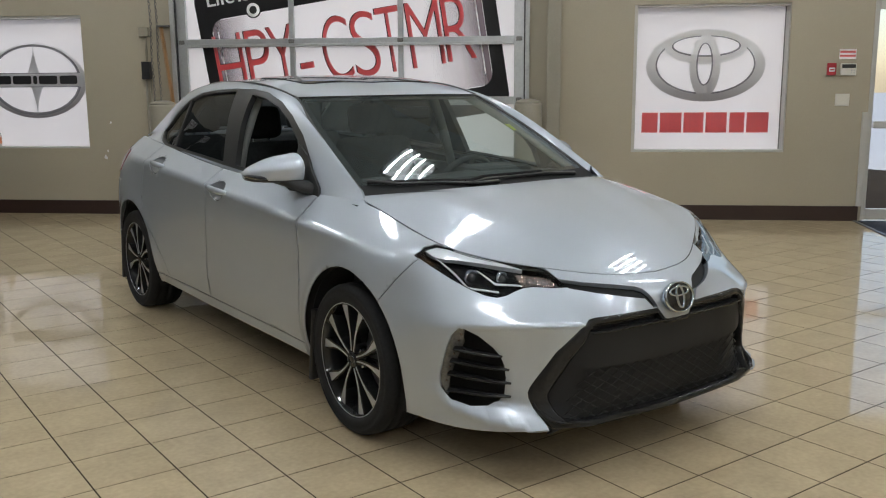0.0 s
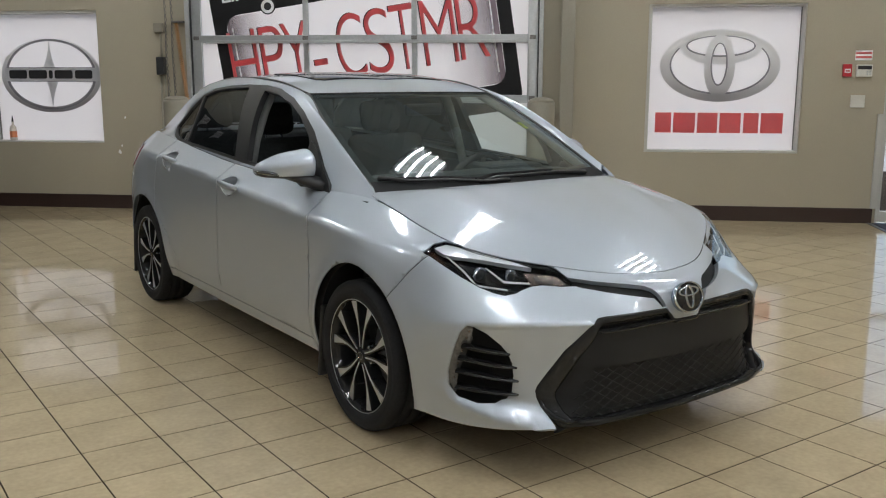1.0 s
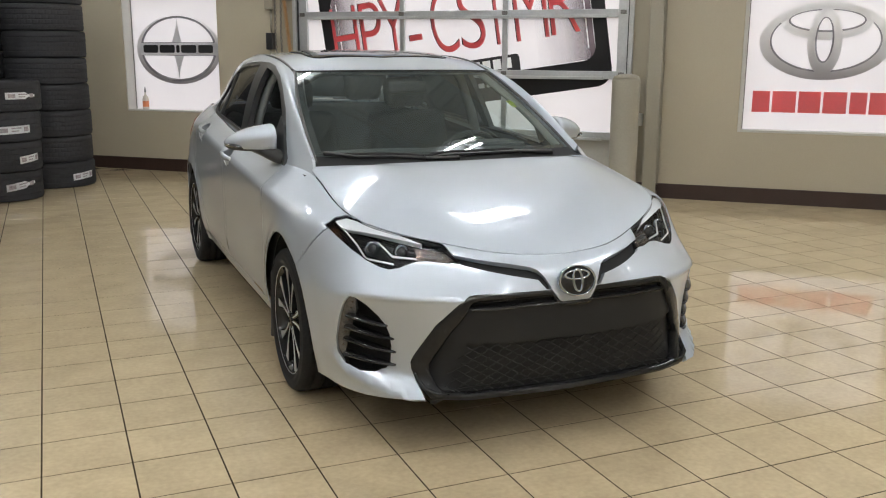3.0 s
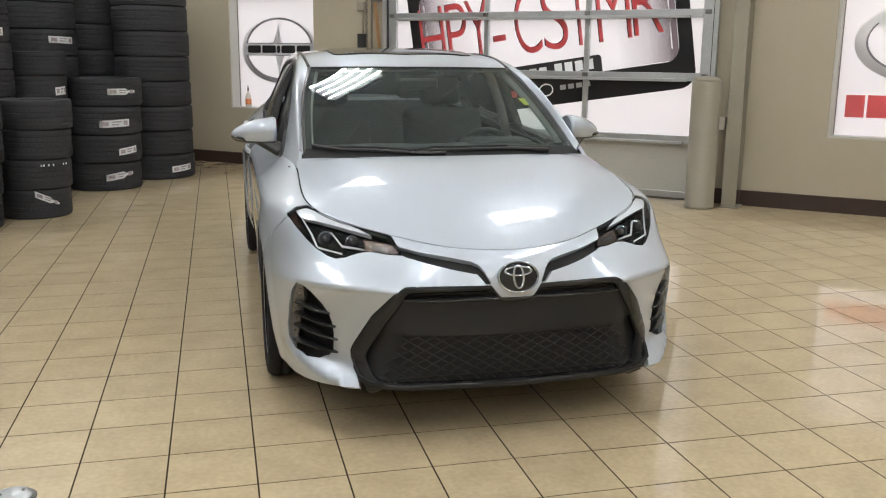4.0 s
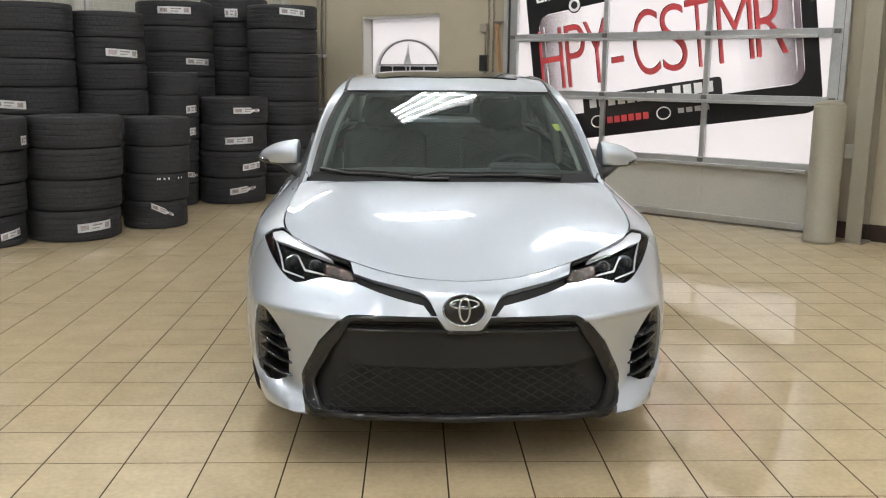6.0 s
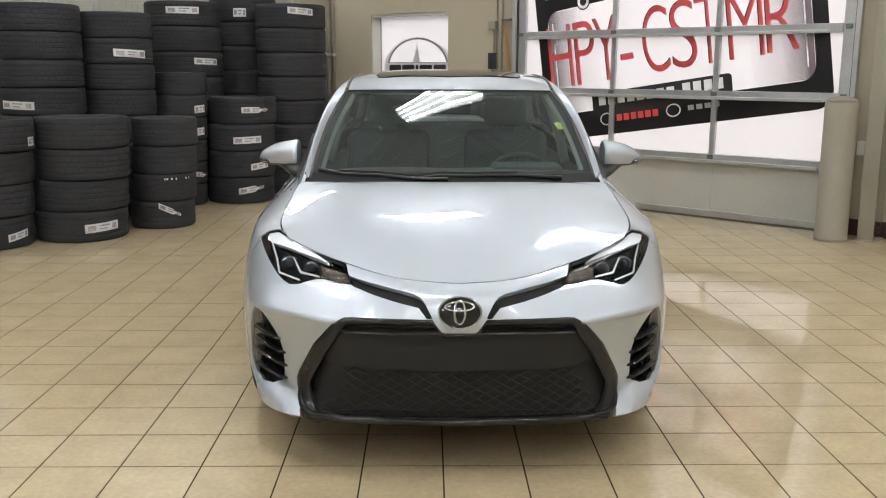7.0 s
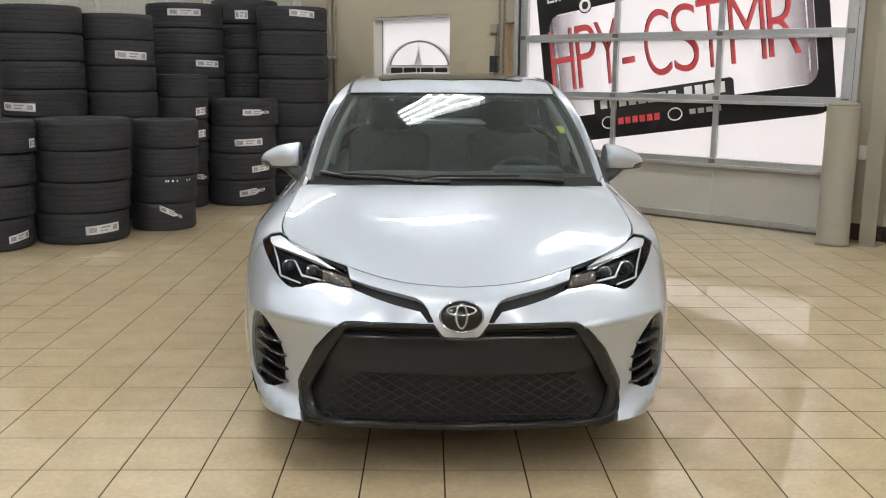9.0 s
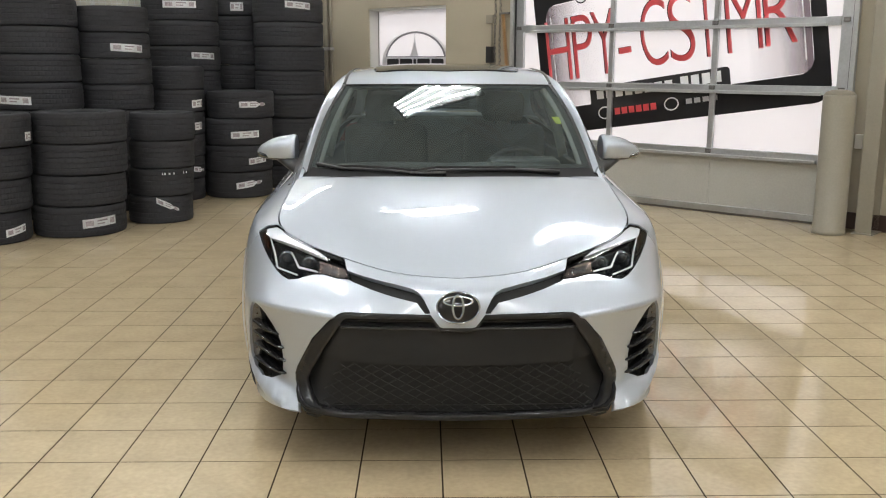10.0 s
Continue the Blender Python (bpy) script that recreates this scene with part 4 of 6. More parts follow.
def wheel(x, y, turn, spin):
    hub = new("wheel")
    hub.parent = car
    hub.matrix_local = Matrix.Translation((x, y, .312)) @ pose(0, 0, 0, 0, 0, turn) @ pose(0, 0, 0, spin, 0, 0)
    part("tyre", lathe(TYRE, 64, "X", caps=False), M_RUBBER, hub, "black low-profile tyre", True)
    rim = part("rim", lathe([(.228, -.09), (.216, -.085), (.212, .0), (.214, .06), (.222, .082), (.232, .094), (.2335, .098), (.230, .0985), (.227, .094)], 64, "X", caps=False), M_GLOSS, hub, "gloss black alloy rim with machined edge", True)
    part("rim_edge", lathe([(.2300, .0960), (.2315, .0985), (.2328, .1000), (.2342, .0992), (.2350, .0965)], 64, "X", caps=False), M_MACHINED, rim, "bright machined rim edge", True)
    part("barrel", lathe([(.212, .05), (.206, .02), (.206, -.08), (.02, -.082)], 48, "X", caps=False), M_GLOSS, hub, smooth=True)
    part("brake_disc", lathe([(.14, -.01), (.14, .012), (.07, .012), (.065, .03), (0.001, .03)], 40, "X"), M_DISC, hub, "grey brake disc", True)
    part("caliper", box(-.02, .035, -.145, -.075, -.06, .06, .012), M_DISC, hub)
    for k in range(5):
        base = 2 * math.pi * k / 5
        for s in (-1, 1):
            path = [(.036, base + s * .26), (.075, base + s * .19), (.115, base + s * .195), (.150, base + s * .230), (.185, base + s * .268), (.2285, base + s * .296)]
            part("spoke", bar(path, [.009, .009, .010, .013, .019, .026], .030, .0835), M_GLOSS, rim)
            part("spoke_face", bar(path, [.0024, .0024, .0032, .0056, .0115, .0195], .0836, .0856), M_MACHINED, rim, "bright machined spoke face")
        part("lug_nut", lathe([(.011, .05), (.011, .068), (.006, .072)], 10, "X", None, Matrix.Translation((0, .052 * math.cos(base + .63), .052 * math.sin(base + .63)))), M_CHROME, hub, smooth=True)
    part("spoke_hub", lathe([(.062, .04), (.060, .066), (.040, .076), (.033, .078)], 40, "X"), M_GLOSS, rim, smooth=True)
    cap = part("centre_cap", lathe([(.032, .07), (.032, .084), (.028, .0875), (0.0005, .0885)], 32, "X"), M_GLOSS, hub, "dark centre cap", True)
    b2 = oval(.021, .015, .003, .0005)
    bmesh.ops.transform(b2, matrix=Matrix.Translation((.0883, 0, 0)) @ pose(0, 0, 0, 0, 0, -90), verts=b2.verts)
    part("cap_ring", b2, M_CHROME, cap, smooth=True)
    return hub


for y in (0, 2.70):
    wheel(-.765, y, 180, 14 if y == 0 else 40)
    wheel(.765, y, 0, 20)
# mud flaps behind each wheel
for y, z1 in ((.362, .46), (3.065, .46)):
    b2 = box(.70, .862, y - .012, y + .010, .13, z1, .008)
    for v in b2.verts:
        v.co.y += max(0, v.co.z - .25) * -.22
    pair("mud_flap", b2, M_BLACK, car, "black rubber mud flap", False)

# ---- mirrors, handles, wipers ----
def mirror():
    """The housing: rounded sections that shrink from the door outwards and sweep back."""
    grid = []
    spec = [(.766, .604, .082, 1.037, .060), (.772, .602, .088, 1.0375, .0635), (.79, .603, .090, 1.037, .064), (.82, .612, .090, 1.034, .062), (.87, .635, .085, 1.029, .056), (.91, .655, .075, 1.022, .048), (.945, .676, .060, 1.014, .037), (.968, .692, .043, 1.008, .026), (.980, .700, .022, 1.005, .013)]
    at = spline([s[0] for s in spec], [s[1:] for s in spec])
    for u in ([.766, .768, .772, .781] + list(np.linspace(.79, .980, 15))):
        v, hv, z, hz = at(u)[0]
        row = []
        for a in np.linspace(0, 2 * math.pi, 33)[:-1]:
            ca, sa = math.cos(a), math.sin(a)
            # a domed top over a flatter, slightly sunken side
            high = sa > -.05
            e = 1.0 if high else 0.38
            row.append((u, v + (hv if high else hv * .955) * math.copysign(abs(ca) ** e, ca), z + .008 + hz * math.copysign(abs(sa) ** (.95 if high else .75), sa)))
        grid.append(row + row[:1])
    bm = sheet(np.array(grid))
    bmesh.ops.remove_doubles(bm, verts=bm.verts, dist=1e-6)
    for u in (.766, .980):
        loop = [e for e in bm.edges if len(e.link_faces) == 1 and all(abs(v.co.x - u) < 1e-4 for v in e.verts)]
        bmesh.ops.edgenet_fill(bm, edges=loop)
        for e in loop:
            e.smooth = u > .8
    bmesh.ops.recalc_face_normals(bm, faces=bm.faces)
    return bm


full = mirror()
lowz = lambda c: c.z - .994 - max(0, c.x - .90) * 0.15
up = keep(full.copy(), lambda c: lowz(c) > 0)
for cap in pair("door_mirror", up, M_PAINT, car, "silver door mirror with a black base"):
    sgn = 1 if sum(v.co.x for v in cap.data.vertices) > 0 else -1

    def own(name, b2, mat, label=""):
        if sgn < 0:
            flipped(b2)
        return part(name, b2, mat, cap, label, True)

    own("lower_shell", keep(full.copy(), lambda c: lowz(c) <= 0), M_BLACK)
    b2 = bmesh.new()
    bmesh.ops.create_uvsphere(b2, u_segments=20, v_segments=12, radius=1)
    for v in b2.verts:
        v.co = (.945 + v.co.x * .038, .655 + v.co.y * .060 + v.co.x * .03, 1.006 + v.co.z * .013 + .12 * (v.co.x * .038))
    own("signal_lens", b2, M_BULB, "clear turn signal lens")
    own("mirror_arm", tube([(.725, .50, .948), (.765, .54, .962), (.81, .585, .983), (.86, .62, .997)], [.060, .056, .050, .035], 12, .55), M_BLACK)
    own("mirror_glass", box(.80, .895, .672, .678, 1.002, 1.058, .003), M_MIRROR)
    b2 = sheet(np.array([[(.775, .385, .880), (.752, .43, .965)], [(.776, .48, .890), (.735, .52, 1.03)], [(.778, .58, .908), (.712, .60, 1.09)], [(.778, .69, .945), (.705, .69, 1.14)]]))
    own("mirror_base", finish(b2, 0.02, 0.0), M_BLACK)
bm = full
bm.free()
for v, z in ((1.285, .889), (2.220, .954)):
    a = [flank(v + d, z + dz) + Vector((out, 0, 0)) for d, dz, out in ((-.120, -.006, -.002), (-.108, -.005, .008), (-.06, -.002, .016), (0, .001, .018), (.06, .004, .016), (.098, .006, .008), (.108, .007, -.002))]
    pair("door_handle", tube(a, [.006, .010, .012, .012, .012, .009, .006], 12, 1.35), M_PAINT, car, "silver pull handle")
for line in CUPS:
    b2 = patch(line, (1, 2), 0.0, 0.002)
    cv, cz = np.mean(line, axis=0)
    for v in b2.verts:
        q = ((v.co.y - cv) / .092) ** 2 + ((v.co.z - cz) / .048) ** 2
        v.co.x -= .042 * max(0, 1 - q) + .001
    pair("handle_cup", b2, M_CUPSHADE, car)


def on_screen(u, w, out=0.0):
    """A place on the windscreen: half width as a share of its edge, share of the way up."""
    i = min(int(w * 30), 30)
    k = min(int(abs(u) * 30), 30)
    p = Vector(screen[i, k])
    p += Vector((0, -.4, .9)).normalized() * out
    if u < 0:
        p.x *= -1
    return p


wip = [[(-.95, .070), (-.75, .060), (-.5, .045), (-.2, .03), (-.05, .025)], [(-.28, .03), (-.1, .045), (.15, .055), (.45, .05), (.75, .03)]]
for line in wip:
    arm = part("wiper", tube([on_screen(u, w, .020) for u, w in line], [.011, .010, .009, .011, .015], 8, .7), M_BLACK, car, "black wiper arm", True)
    part("blade", tube([on_screen(u, w + .022, .012) for u, w in line[:4]], .005, 6, 1.6), M_MATT, arm)
b2 = box(-.042, .042, -.001, .001, -.033, .033)
st = part("sticker", b2, M_STICKER, car, "yellow-green paper sticker")
st.matrix_local = Matrix.Translation((.578, .693, 1.175)) @ pose(0, 0, 0, -62, 0, 18)

# ---- interior ----
part("dashboard", mirrored(finish(sheet(loft([[(0, .16, .93), (0, .45, .965), (0, .66, .95), (0, .76, .88), (0, .78, .6)], [(.4, .19, .93), (.4, .45, .965), (.4, .66, .955), (.4, .75, .88), (.4, .78, .6)], [(.68, .26, .93), (.70, .45, .95), (.70, .62, .94), (.70, .70, .87), (.70, .72, .6)]], 20, 16), flip=True), .01, 0)), M_DASH, car, "dark grey dashboard", True)
hood_over = box(.20, .56, .50, .72, .92, .992, .03)
part("instrument_hood", hood_over, M_DASH, car)
b2 = bmesh.new()
n1, n2 = 40, 10
vs = [[b2.verts.new(((.18 + .016 * math.cos(2 * math.pi * j / n2)) * math.cos(2 * math.pi * i / n1), (.18 + .016 * math.cos(2 * math.pi * j / n2)) * math.sin(2 * math.pi * i / n1), .016 * math.sin(2 * math.pi * j / n2))) for j in range(n2)] for i in range(n1)]
for i in range(n1):
    for j in range(n2):
        b2.faces.new((vs[i][j], vs[(i + 1) % n1][j], vs[(i + 1) % n1][(j + 1) % n2], vs[i][(j + 1) % n2]))
sw = part("steering_wheel", b2, M_DASH, car, "black steering wheel", True)
sw.matrix_local = Matrix.Translation((.37, .86, .855)) @ pose(0, 0, 0, -65, 0, 0)
part("wheel_centre", lathe([(.06, -.02), (.06, .015), (.04, .025)], 24, "Z"), M_DASH, sw, smooth=True)
for a in (0, math.pi, -math.pi / 2):
    part("wheel_spoke", box(.05, .17, -.02, .02, -.008, .008, .005), M_DASH, sw).matrix_local = pose(0, 0, 0, 0, 0, math.degrees(a))


def seat(x, y, w):
    e = new("seat")
    e.parent = car
    e.matrix_local = Matrix.Translation((x, y, 0))
    part("cushion", box(-w / 2, w / 2, -.3, .25, .42, .58, .06), M_CLOTH, e, smooth=True)
    part("backrest", box(-w / 2, w / 2, -.06, .07, 0, .62, .055), M_CLOTH, e, smooth=True).matrix_local = Matrix.Translation((0, .25, .5)) @ pose(0, 0, 0, -20, 0, 0)
    for dx in ((0,) if w < .8 else (-.38, .38)):
        head = part("headrest", box(-.135, .135, -.05, .05, 0, .19, .045), M_CLOTH, e, "dark cloth headrest", True)
        head.matrix_local = Matrix.Translation((dx, .485, 1.10)) @ pose(0, 0, 0, -14, 0, 0)
        for px in (-.05, .05):
            part("post", lathe([(.006, -.06), (.006, .02)], 8), M_CHROME, head).location.x = px


seat(-.37, 1.35, .52)
seat(.37, 1.35, .52)
seat(0, 2.25, 1.25)
part("cabin_floor", box(-.74, .74, .2, 2.9, .30, .34), M_MATT, car)
part("firewall", box(-.74, .74, .12, .16, .3, .92), M_MATT, car)
part("parcel_shelf", box(-.66, .66, 2.62, 3.1, .98, 1.0), M_DASH, car)
pair("door_card", box(.69, .72, .45, 2.4, .34, .93, .01), M_DASH, car, "", False)
hl = roof.copy()
hl[:, :, 2] -= .028
part("headliner", mirrored(sheet(hl)), M_LINER, car, "light grey headliner", True)
for rail, r in ((W2, .030),):
    pts = curve_points(rail, 24, -.02)
    pts[:, 0] -= .025
    pts[:, 1] += .025
    pair("pillar_trim", tube(pts, r, 8, .7), M_LINER, car, "light grey pillar trim")
pair("pillar_post", tube([(.70, 1.42, .92), (.655, 1.43, 1.1), (.60, 1.43, 1.25), (.545, 1.43, 1.37)], .028, 8), M_LINER, car)
part("rear_view_mirror", box(-.11, .11, .80, .83, 1.235, 1.295, .015), M_BLACK, car)
whole_shell.free()
body0.free()

# ---- floor ----
PITCH = 0.3015
floor = structure("floor", box(-7, 14, -9, 16, -0.12, -0.0014), M_GROUT, None, "polished beige ceramic tile floor with dark grout", "floor")
one = box(0.003, PITCH - 0.003, 0.003, PITCH - 0.003, -0.012, 0)
verts_all, faces_all = [], []
cells = [(i, j) for i in range(-26, 36) for j in range(-34, 34)]
near_tiles = []
for i, j in cells:
    x, y = 1.0875 + PITCH * i, 2.0455 + PITCH * j
    if x * 0.6743 + y * 0.7385 > 9.95 or x * .7385 - y * .6743 < -9.0:
        continue
    if -4 <= i <= 12 and -9 <= j <= 8:
        near_tiles.append((x, y))
        continue
    n = len(verts_all)
    a, b, h = 0.003, PITCH - 0.003, random.uniform(-.0003, 0)
    verts_all += [(x + a, y + a, h), (x + b, y + a, h), (x + b, y + b, h), (x + a, y + b, h), (x + a, y + a, -.01), (x + b, y + a, -.01), (x + b, y + b, -.01), (x + a, y + b, -.01)]
    faces_all += [(n, n + 1, n + 2, n + 3), (n, n + 4, n + 5, n + 1), (n + 1, n + 5, n + 6, n + 2), (n + 2, n + 6, n + 7, n + 3), (n + 3, n + 7, n + 4, n)]

# ---- wall things ----
c_w, s_w = math.cos(radians(WALL_TURN)), math.sin(radians(WALL_TURN))
LEFT = -7.75
structure("wall_west", box(LEFT - .2, LEFT, -5, .25, 0, HEIGHT), M_PALE, on_wall(0), "pale painted side wall behind the tyres", "wall")
structure("wall_east", box(7.0, 7.2, -18, .25, 0, HEIGHT), M_WALL, on_wall(0), "beige painted side wall", "wall")
structure("wall_south", box(LEFT - .2, 7.2, -18.2, -18, 0, HEIGHT), M_WALL, on_wall(0), "beige painted wall behind the camera", "wall")
# out of view, added dark so the car's left flank reflects less light
structure("wall_corner", box(LEFT - .2, LEFT, -18, -5, 0, HEIGHT), M_UNSEENWALL, on_wall(0), "unseen side wall, made dark to dim the car flank", "wall")
# a ribbed steel roof deck
deck = box(LEFT - .2, 7.2, -18.2, .25, HEIGHT + .06, HEIGHT + .15)
for k in range(49):
    x0 = LEFT + .05 + .30 * k
    rib = [deck.verts.new((x, y, z)) for y in (-18.0, 0.0) for x, z in ((x0, HEIGHT + .058), (x0 + .03, HEIGHT), (x0 + .14, HEIGHT), (x0 + .17, HEIGHT + .058))]
    for i in range(3):
        deck.faces.new((rib[i], rib[i + 1], rib[i + 5], rib[i + 4]))
structure("ceiling", deck, M_CEIL, on_wall(0), "light grey ceiling deck", "ceiling")
for a0, a1 in ((LEFT, -3.97), (-.19, 3.10)):
    structure("baseboard", box(a0, a1, -.014, -.001, 0, .15, .003), M_BASE, on_wall(0), "dark brown vinyl baseboard", "baseboard")


def on(parent, name, bm, mat, label="", smooth=False):
    return part(name, bm, mat, parent, label, smooth)


def rounded(w, h, r, depth, n=6, x0=0.0, z0=0.0):
    """A plate with rounded corners in the x z plane, its face towards -y."""
    bm = bmesh.new()
    pts = []
    for cx, cz, a0 in ((x0 + w - r, z0 + h - r, 0), (x0 + r, z0 + h - r, 90), (x0 + r, z0 + r, 180), (x0 + w - r, z0 + r, 270)):
        for k in range(n + 1):
            a = radians(a0 + 90 * k / n)
            pts.append((cx + r * math.cos(a), cz + r * math.sin(a)))
    f = [bm.verts.new((x, -depth, z)) for x, z in pts]
    b = [bm.verts.new((x, 0, z)) for x, z in pts]
    bm.faces.new(f)
    bm.faces.new(b[::-1])
    for k in range(len(pts)):
        bm.faces.new((f[k], b[k], b[(k + 1) % len(pts)], f[(k + 1) % len(pts)]))
    bmesh.ops.recalc_face_normals(bm, faces=bm.faces)
    return bm


def polyplate(pts, depth):
    bm = bmesh.new()
    f = [bm.verts.new((x, -depth, z)) for x, z in pts]
    b = [bm.verts.new((x, 0, z)) for x, z in pts]
    bm.faces.new(f)
    bm.faces.new(b[::-1])
    for k in range(len(pts)):
        bm.faces.new((f[k], b[k], b[(k + 1) % len(pts)], f[(k + 1) % len(pts)]))
    bmesh.ops.recalc_face_normals(bm, faces=bm.faces)
    return bm


def facing(bm, y=0.0):
    """Turns an oval that faces +y round to face -y, at a depth."""
    for v in bm.verts:
        v.co.y = y - v.co.y
    bmesh.ops.recalc_face_normals(bm, faces=bm.faces)
    return bm


def sign_window(name, a0, a1, z0, z1, label, left=.012, right=.012, foot=.015, top=.03):
    """A deep wall recess lined with painted trim and closed by a white sign panel."""
    e = thing(name, on_wall((a0 + a1) / 2, z0), label, "window sign")
    w, h = (a1 - a0) / 2, z1 - z0
    on(e, "panel", box(-w + .004, w - .004, .17, .185, .004, h - .004), M_FILM, "white translucent sign panel")
    on(e, "frame_side", box(-w + .001, -w + left, .014, .169, .001, h - .001, .003), M_FRAME)
    on(e, "frame_side", box(w - right, w - .001, .014, .169, .001, h - .001, .003), M_FRAME)
    on(e, "frame_rail", box(-w + left + .001, w - right - .001, .014, .169, .001, foot, .003), M_FRAME)
    on(e, "frame_rail", box(-w + left + .001, w - right - .001, .014, .169, h - top, h - .001, .003), M_FRAME)
    for x in (-w + left + .0005, w - right - .0085):
        on(e, "gasket", box(x, x + .008, .160, .1685, foot + .001, h - top - .001), M_HINGE, "dark glazing gasket")
    return e, w, h


def hoop(outer, inner, depth=.003, n=72):
    """A flat ring between two ovals (middle x, middle z, half width, half height), its face towards -y."""
    bm = bmesh.new()
    rows = []
    for (cx, cz, rx, rz), y in ((inner, 0), (inner, -depth), (outer, -depth), (outer, 0)):
        rows.append([bm.verts.new((cx + rx * math.cos(2 * math.pi * k / n), y, cz + rz * math.sin(2 * math.pi * k / n))) for k in range(n)])
    for a, b in zip(rows, rows[1:] + rows[:1]):
        for k in range(n):
            bm.faces.new((a[k], a[(k + 1) % n], b[(k + 1) % n], b[k]))
    bmesh.ops.recalc_face_normals(bm, faces=bm.faces)
    return bm


def printed_on(e, name, bm, mat, layer, label=""):
    o = on(e, name, bm, mat, label)
    o.location.y = .1695 - .0035 * layer
    return o


# white sign with silver ovals and a red word
e, w, h = sign_window("sign_window", .83, 2.345, .69, 2.155, "white wall sign with silver ovals and red lettering", .034, .012, .022, .022)
OVALS = (((-.022, .867, .593, .361), (-.023, .876, .496, .296)), ((-.024, 1.054, .406, .174), (-.021, 1.060, .341, .106)), ((-.026, .864, .154, .314), (-.030, .880, .084, .214)))
for n, (outer, inner) in enumerate(OVALS):
    wide = lambda o, d: (o[0], o[1], o[2] + d, o[3] + d)
    printed_on(e, "oval_edge", hoop(wide(inner, .002), (inner[0], inner[1] + .004, inner[2] - .016, inner[3] - .013), .001), M_EDGEPRINT, n + .8, "darker printed edge")
    printed_on(e, "oval", hoop(outer, inner, .002), M_SILVERPRINT, n + 1, "printed silver oval")
for x0, x1 in ((-.648, -.470), (-.464, -.230), (-.224, -.008), (-.002, .224), (.235, .400), (.406, .639)):
    printed_on(e, "letter_bar", box(x0 + .008, x1 - .008, -.002, 0, .190, .395), M_REDPRINT, 1, "red lettering block")
# white sign with a grey ring and a dark word
e, w, h = sign_window("sign_window", -6.33, -5.00, .72, 2.14, "white wall sign with grey ring and dark lettering")
RING = (0, .729, .590, .404), (-.002, .742, .520, .366)
printed_on(e, "ring_edge", hoop((0, .742, .535, .386), (0, .746, .505, .358), .001), M_EDGEPRINT, 1.4, "darker printed edge")
printed_on(e, "ring", hoop(*RING, .002), M_SILVERPRINT, 1, "printed grey ring")
printed_on(e, "band", rounded(1.10, .150, .02, .002, 4, -.540, .667), M_BANDPRINT, 2, "grey band across the ring")
for z0 in (.664, .812):
    printed_on(e, "band_line", box(-.51, .51, -.001, 0, z0, z0 + .008), M_EDGEPRINT, 2.8, "thin dark line")
for x0, x1 in ((-.492, -.282), (-.259, -.044), (-.021, .024), (.047, .259), (.289, .491)):
    bar_up = rounded(x1 - x0, .092, .020, .002, 4, x0, .697)
    printed_on(e, "letter_bar", bar_up, M_DARKPRINT, 3, "dark lettering block")
for up in (1, -1):
    arc = [(-.085 * (1 - f) ** 1.6, .075 + .285 * f) for f in np.linspace(0, 1, 9)] + [(.055 * (1 - f) ** 1.8 + .002, .075 + .285 * f) for f in np.linspace(1, 0, 9)]
    blade = [(up * x, .742 + up * z) for x, z in arc]
    printed_on(e, "blade", polyplate(blade, .002), M_BANDPRINT, 1.6, "grey curved blade")
b2 = lathe([(.035, 0), (.038, .01), (.038, .12), (.030, .15), (.012, .17), (.010, .21), (.002, .25)], 20)
g = part("glue_bottle", b2, M_BOTTLE, None, "", True)
g.matrix_world = on_wall(-6.13, .7365, -.10)
tagged(g, "clear glue bottle with orange label standing on sill", "bottle")
on(g, "cap", lathe([(.012, .205), (.008, .24), (.003, .27)], 12), M_BLACK, "dark nozzle cap", True)
on(g, "label", lathe([(.0386, .03), (.0386, .10)], 20, caps=False), M_ORANGE, "orange paper label", True)

# chipped paint on the wall
wall_n = bpy.data.objects["wall_north"]
random.seed(5)
for a, z, r in ((-4.744, 0.998, 0.012), (-4.823, 0.623, 0.022), (-4.798, 0.693, 0.01)):
    pts = [(a + r * random.uniform(.5, 1.2) * math.cos(k * .9), z + 1.3 * r * random.uniform(.5, 1.2) * math.sin(k * .9)) for k in range(7)]
    part("paint_chip", polyplate(pts, .0012), M_WHITE, wall_n)

# ---- overhead door ----
DL, DR = -3.93, -.27
door = thing("overhead_door", on_wall(0), "aluminium sectional overhead door with white film on its panes", "garage door")
cols = [DL + .10, -2.69, -1.54, DR - .10]
bars_z = [.61, 1.225, 1.835, 2.445, 3.05]
on(door, "bottom_panel", box(DL + .101, DR - .101, .012, .045, .03, .568), M_PANELGREY, "plain grey lower panel")
on(door, "bottom_rail", box(DL + .101, DR - .101, -.014, .011, .022, .085, .004), M_ALU, "aluminium bottom rail")
on(door, "bottom_seal", box(DL, DR, .0, .05, .0, .020, .005), M_HINGE, "worn rubber seal")
for x in (DL, DR - .10):
    on(door, "stile", box(x, x + .10, -.012, .046, .029, 3.3, .004), M_ALU)
for x in cols[1:3]:
    on(door, "mullion", box(x - .028, x + .028, -.008, .046, .60, 3.3, .004), M_ALU)
    on(door, "panel_rib", box(x - .012, x + .012, .004, .0115, .03, .565, .002), M_PANELGREY)
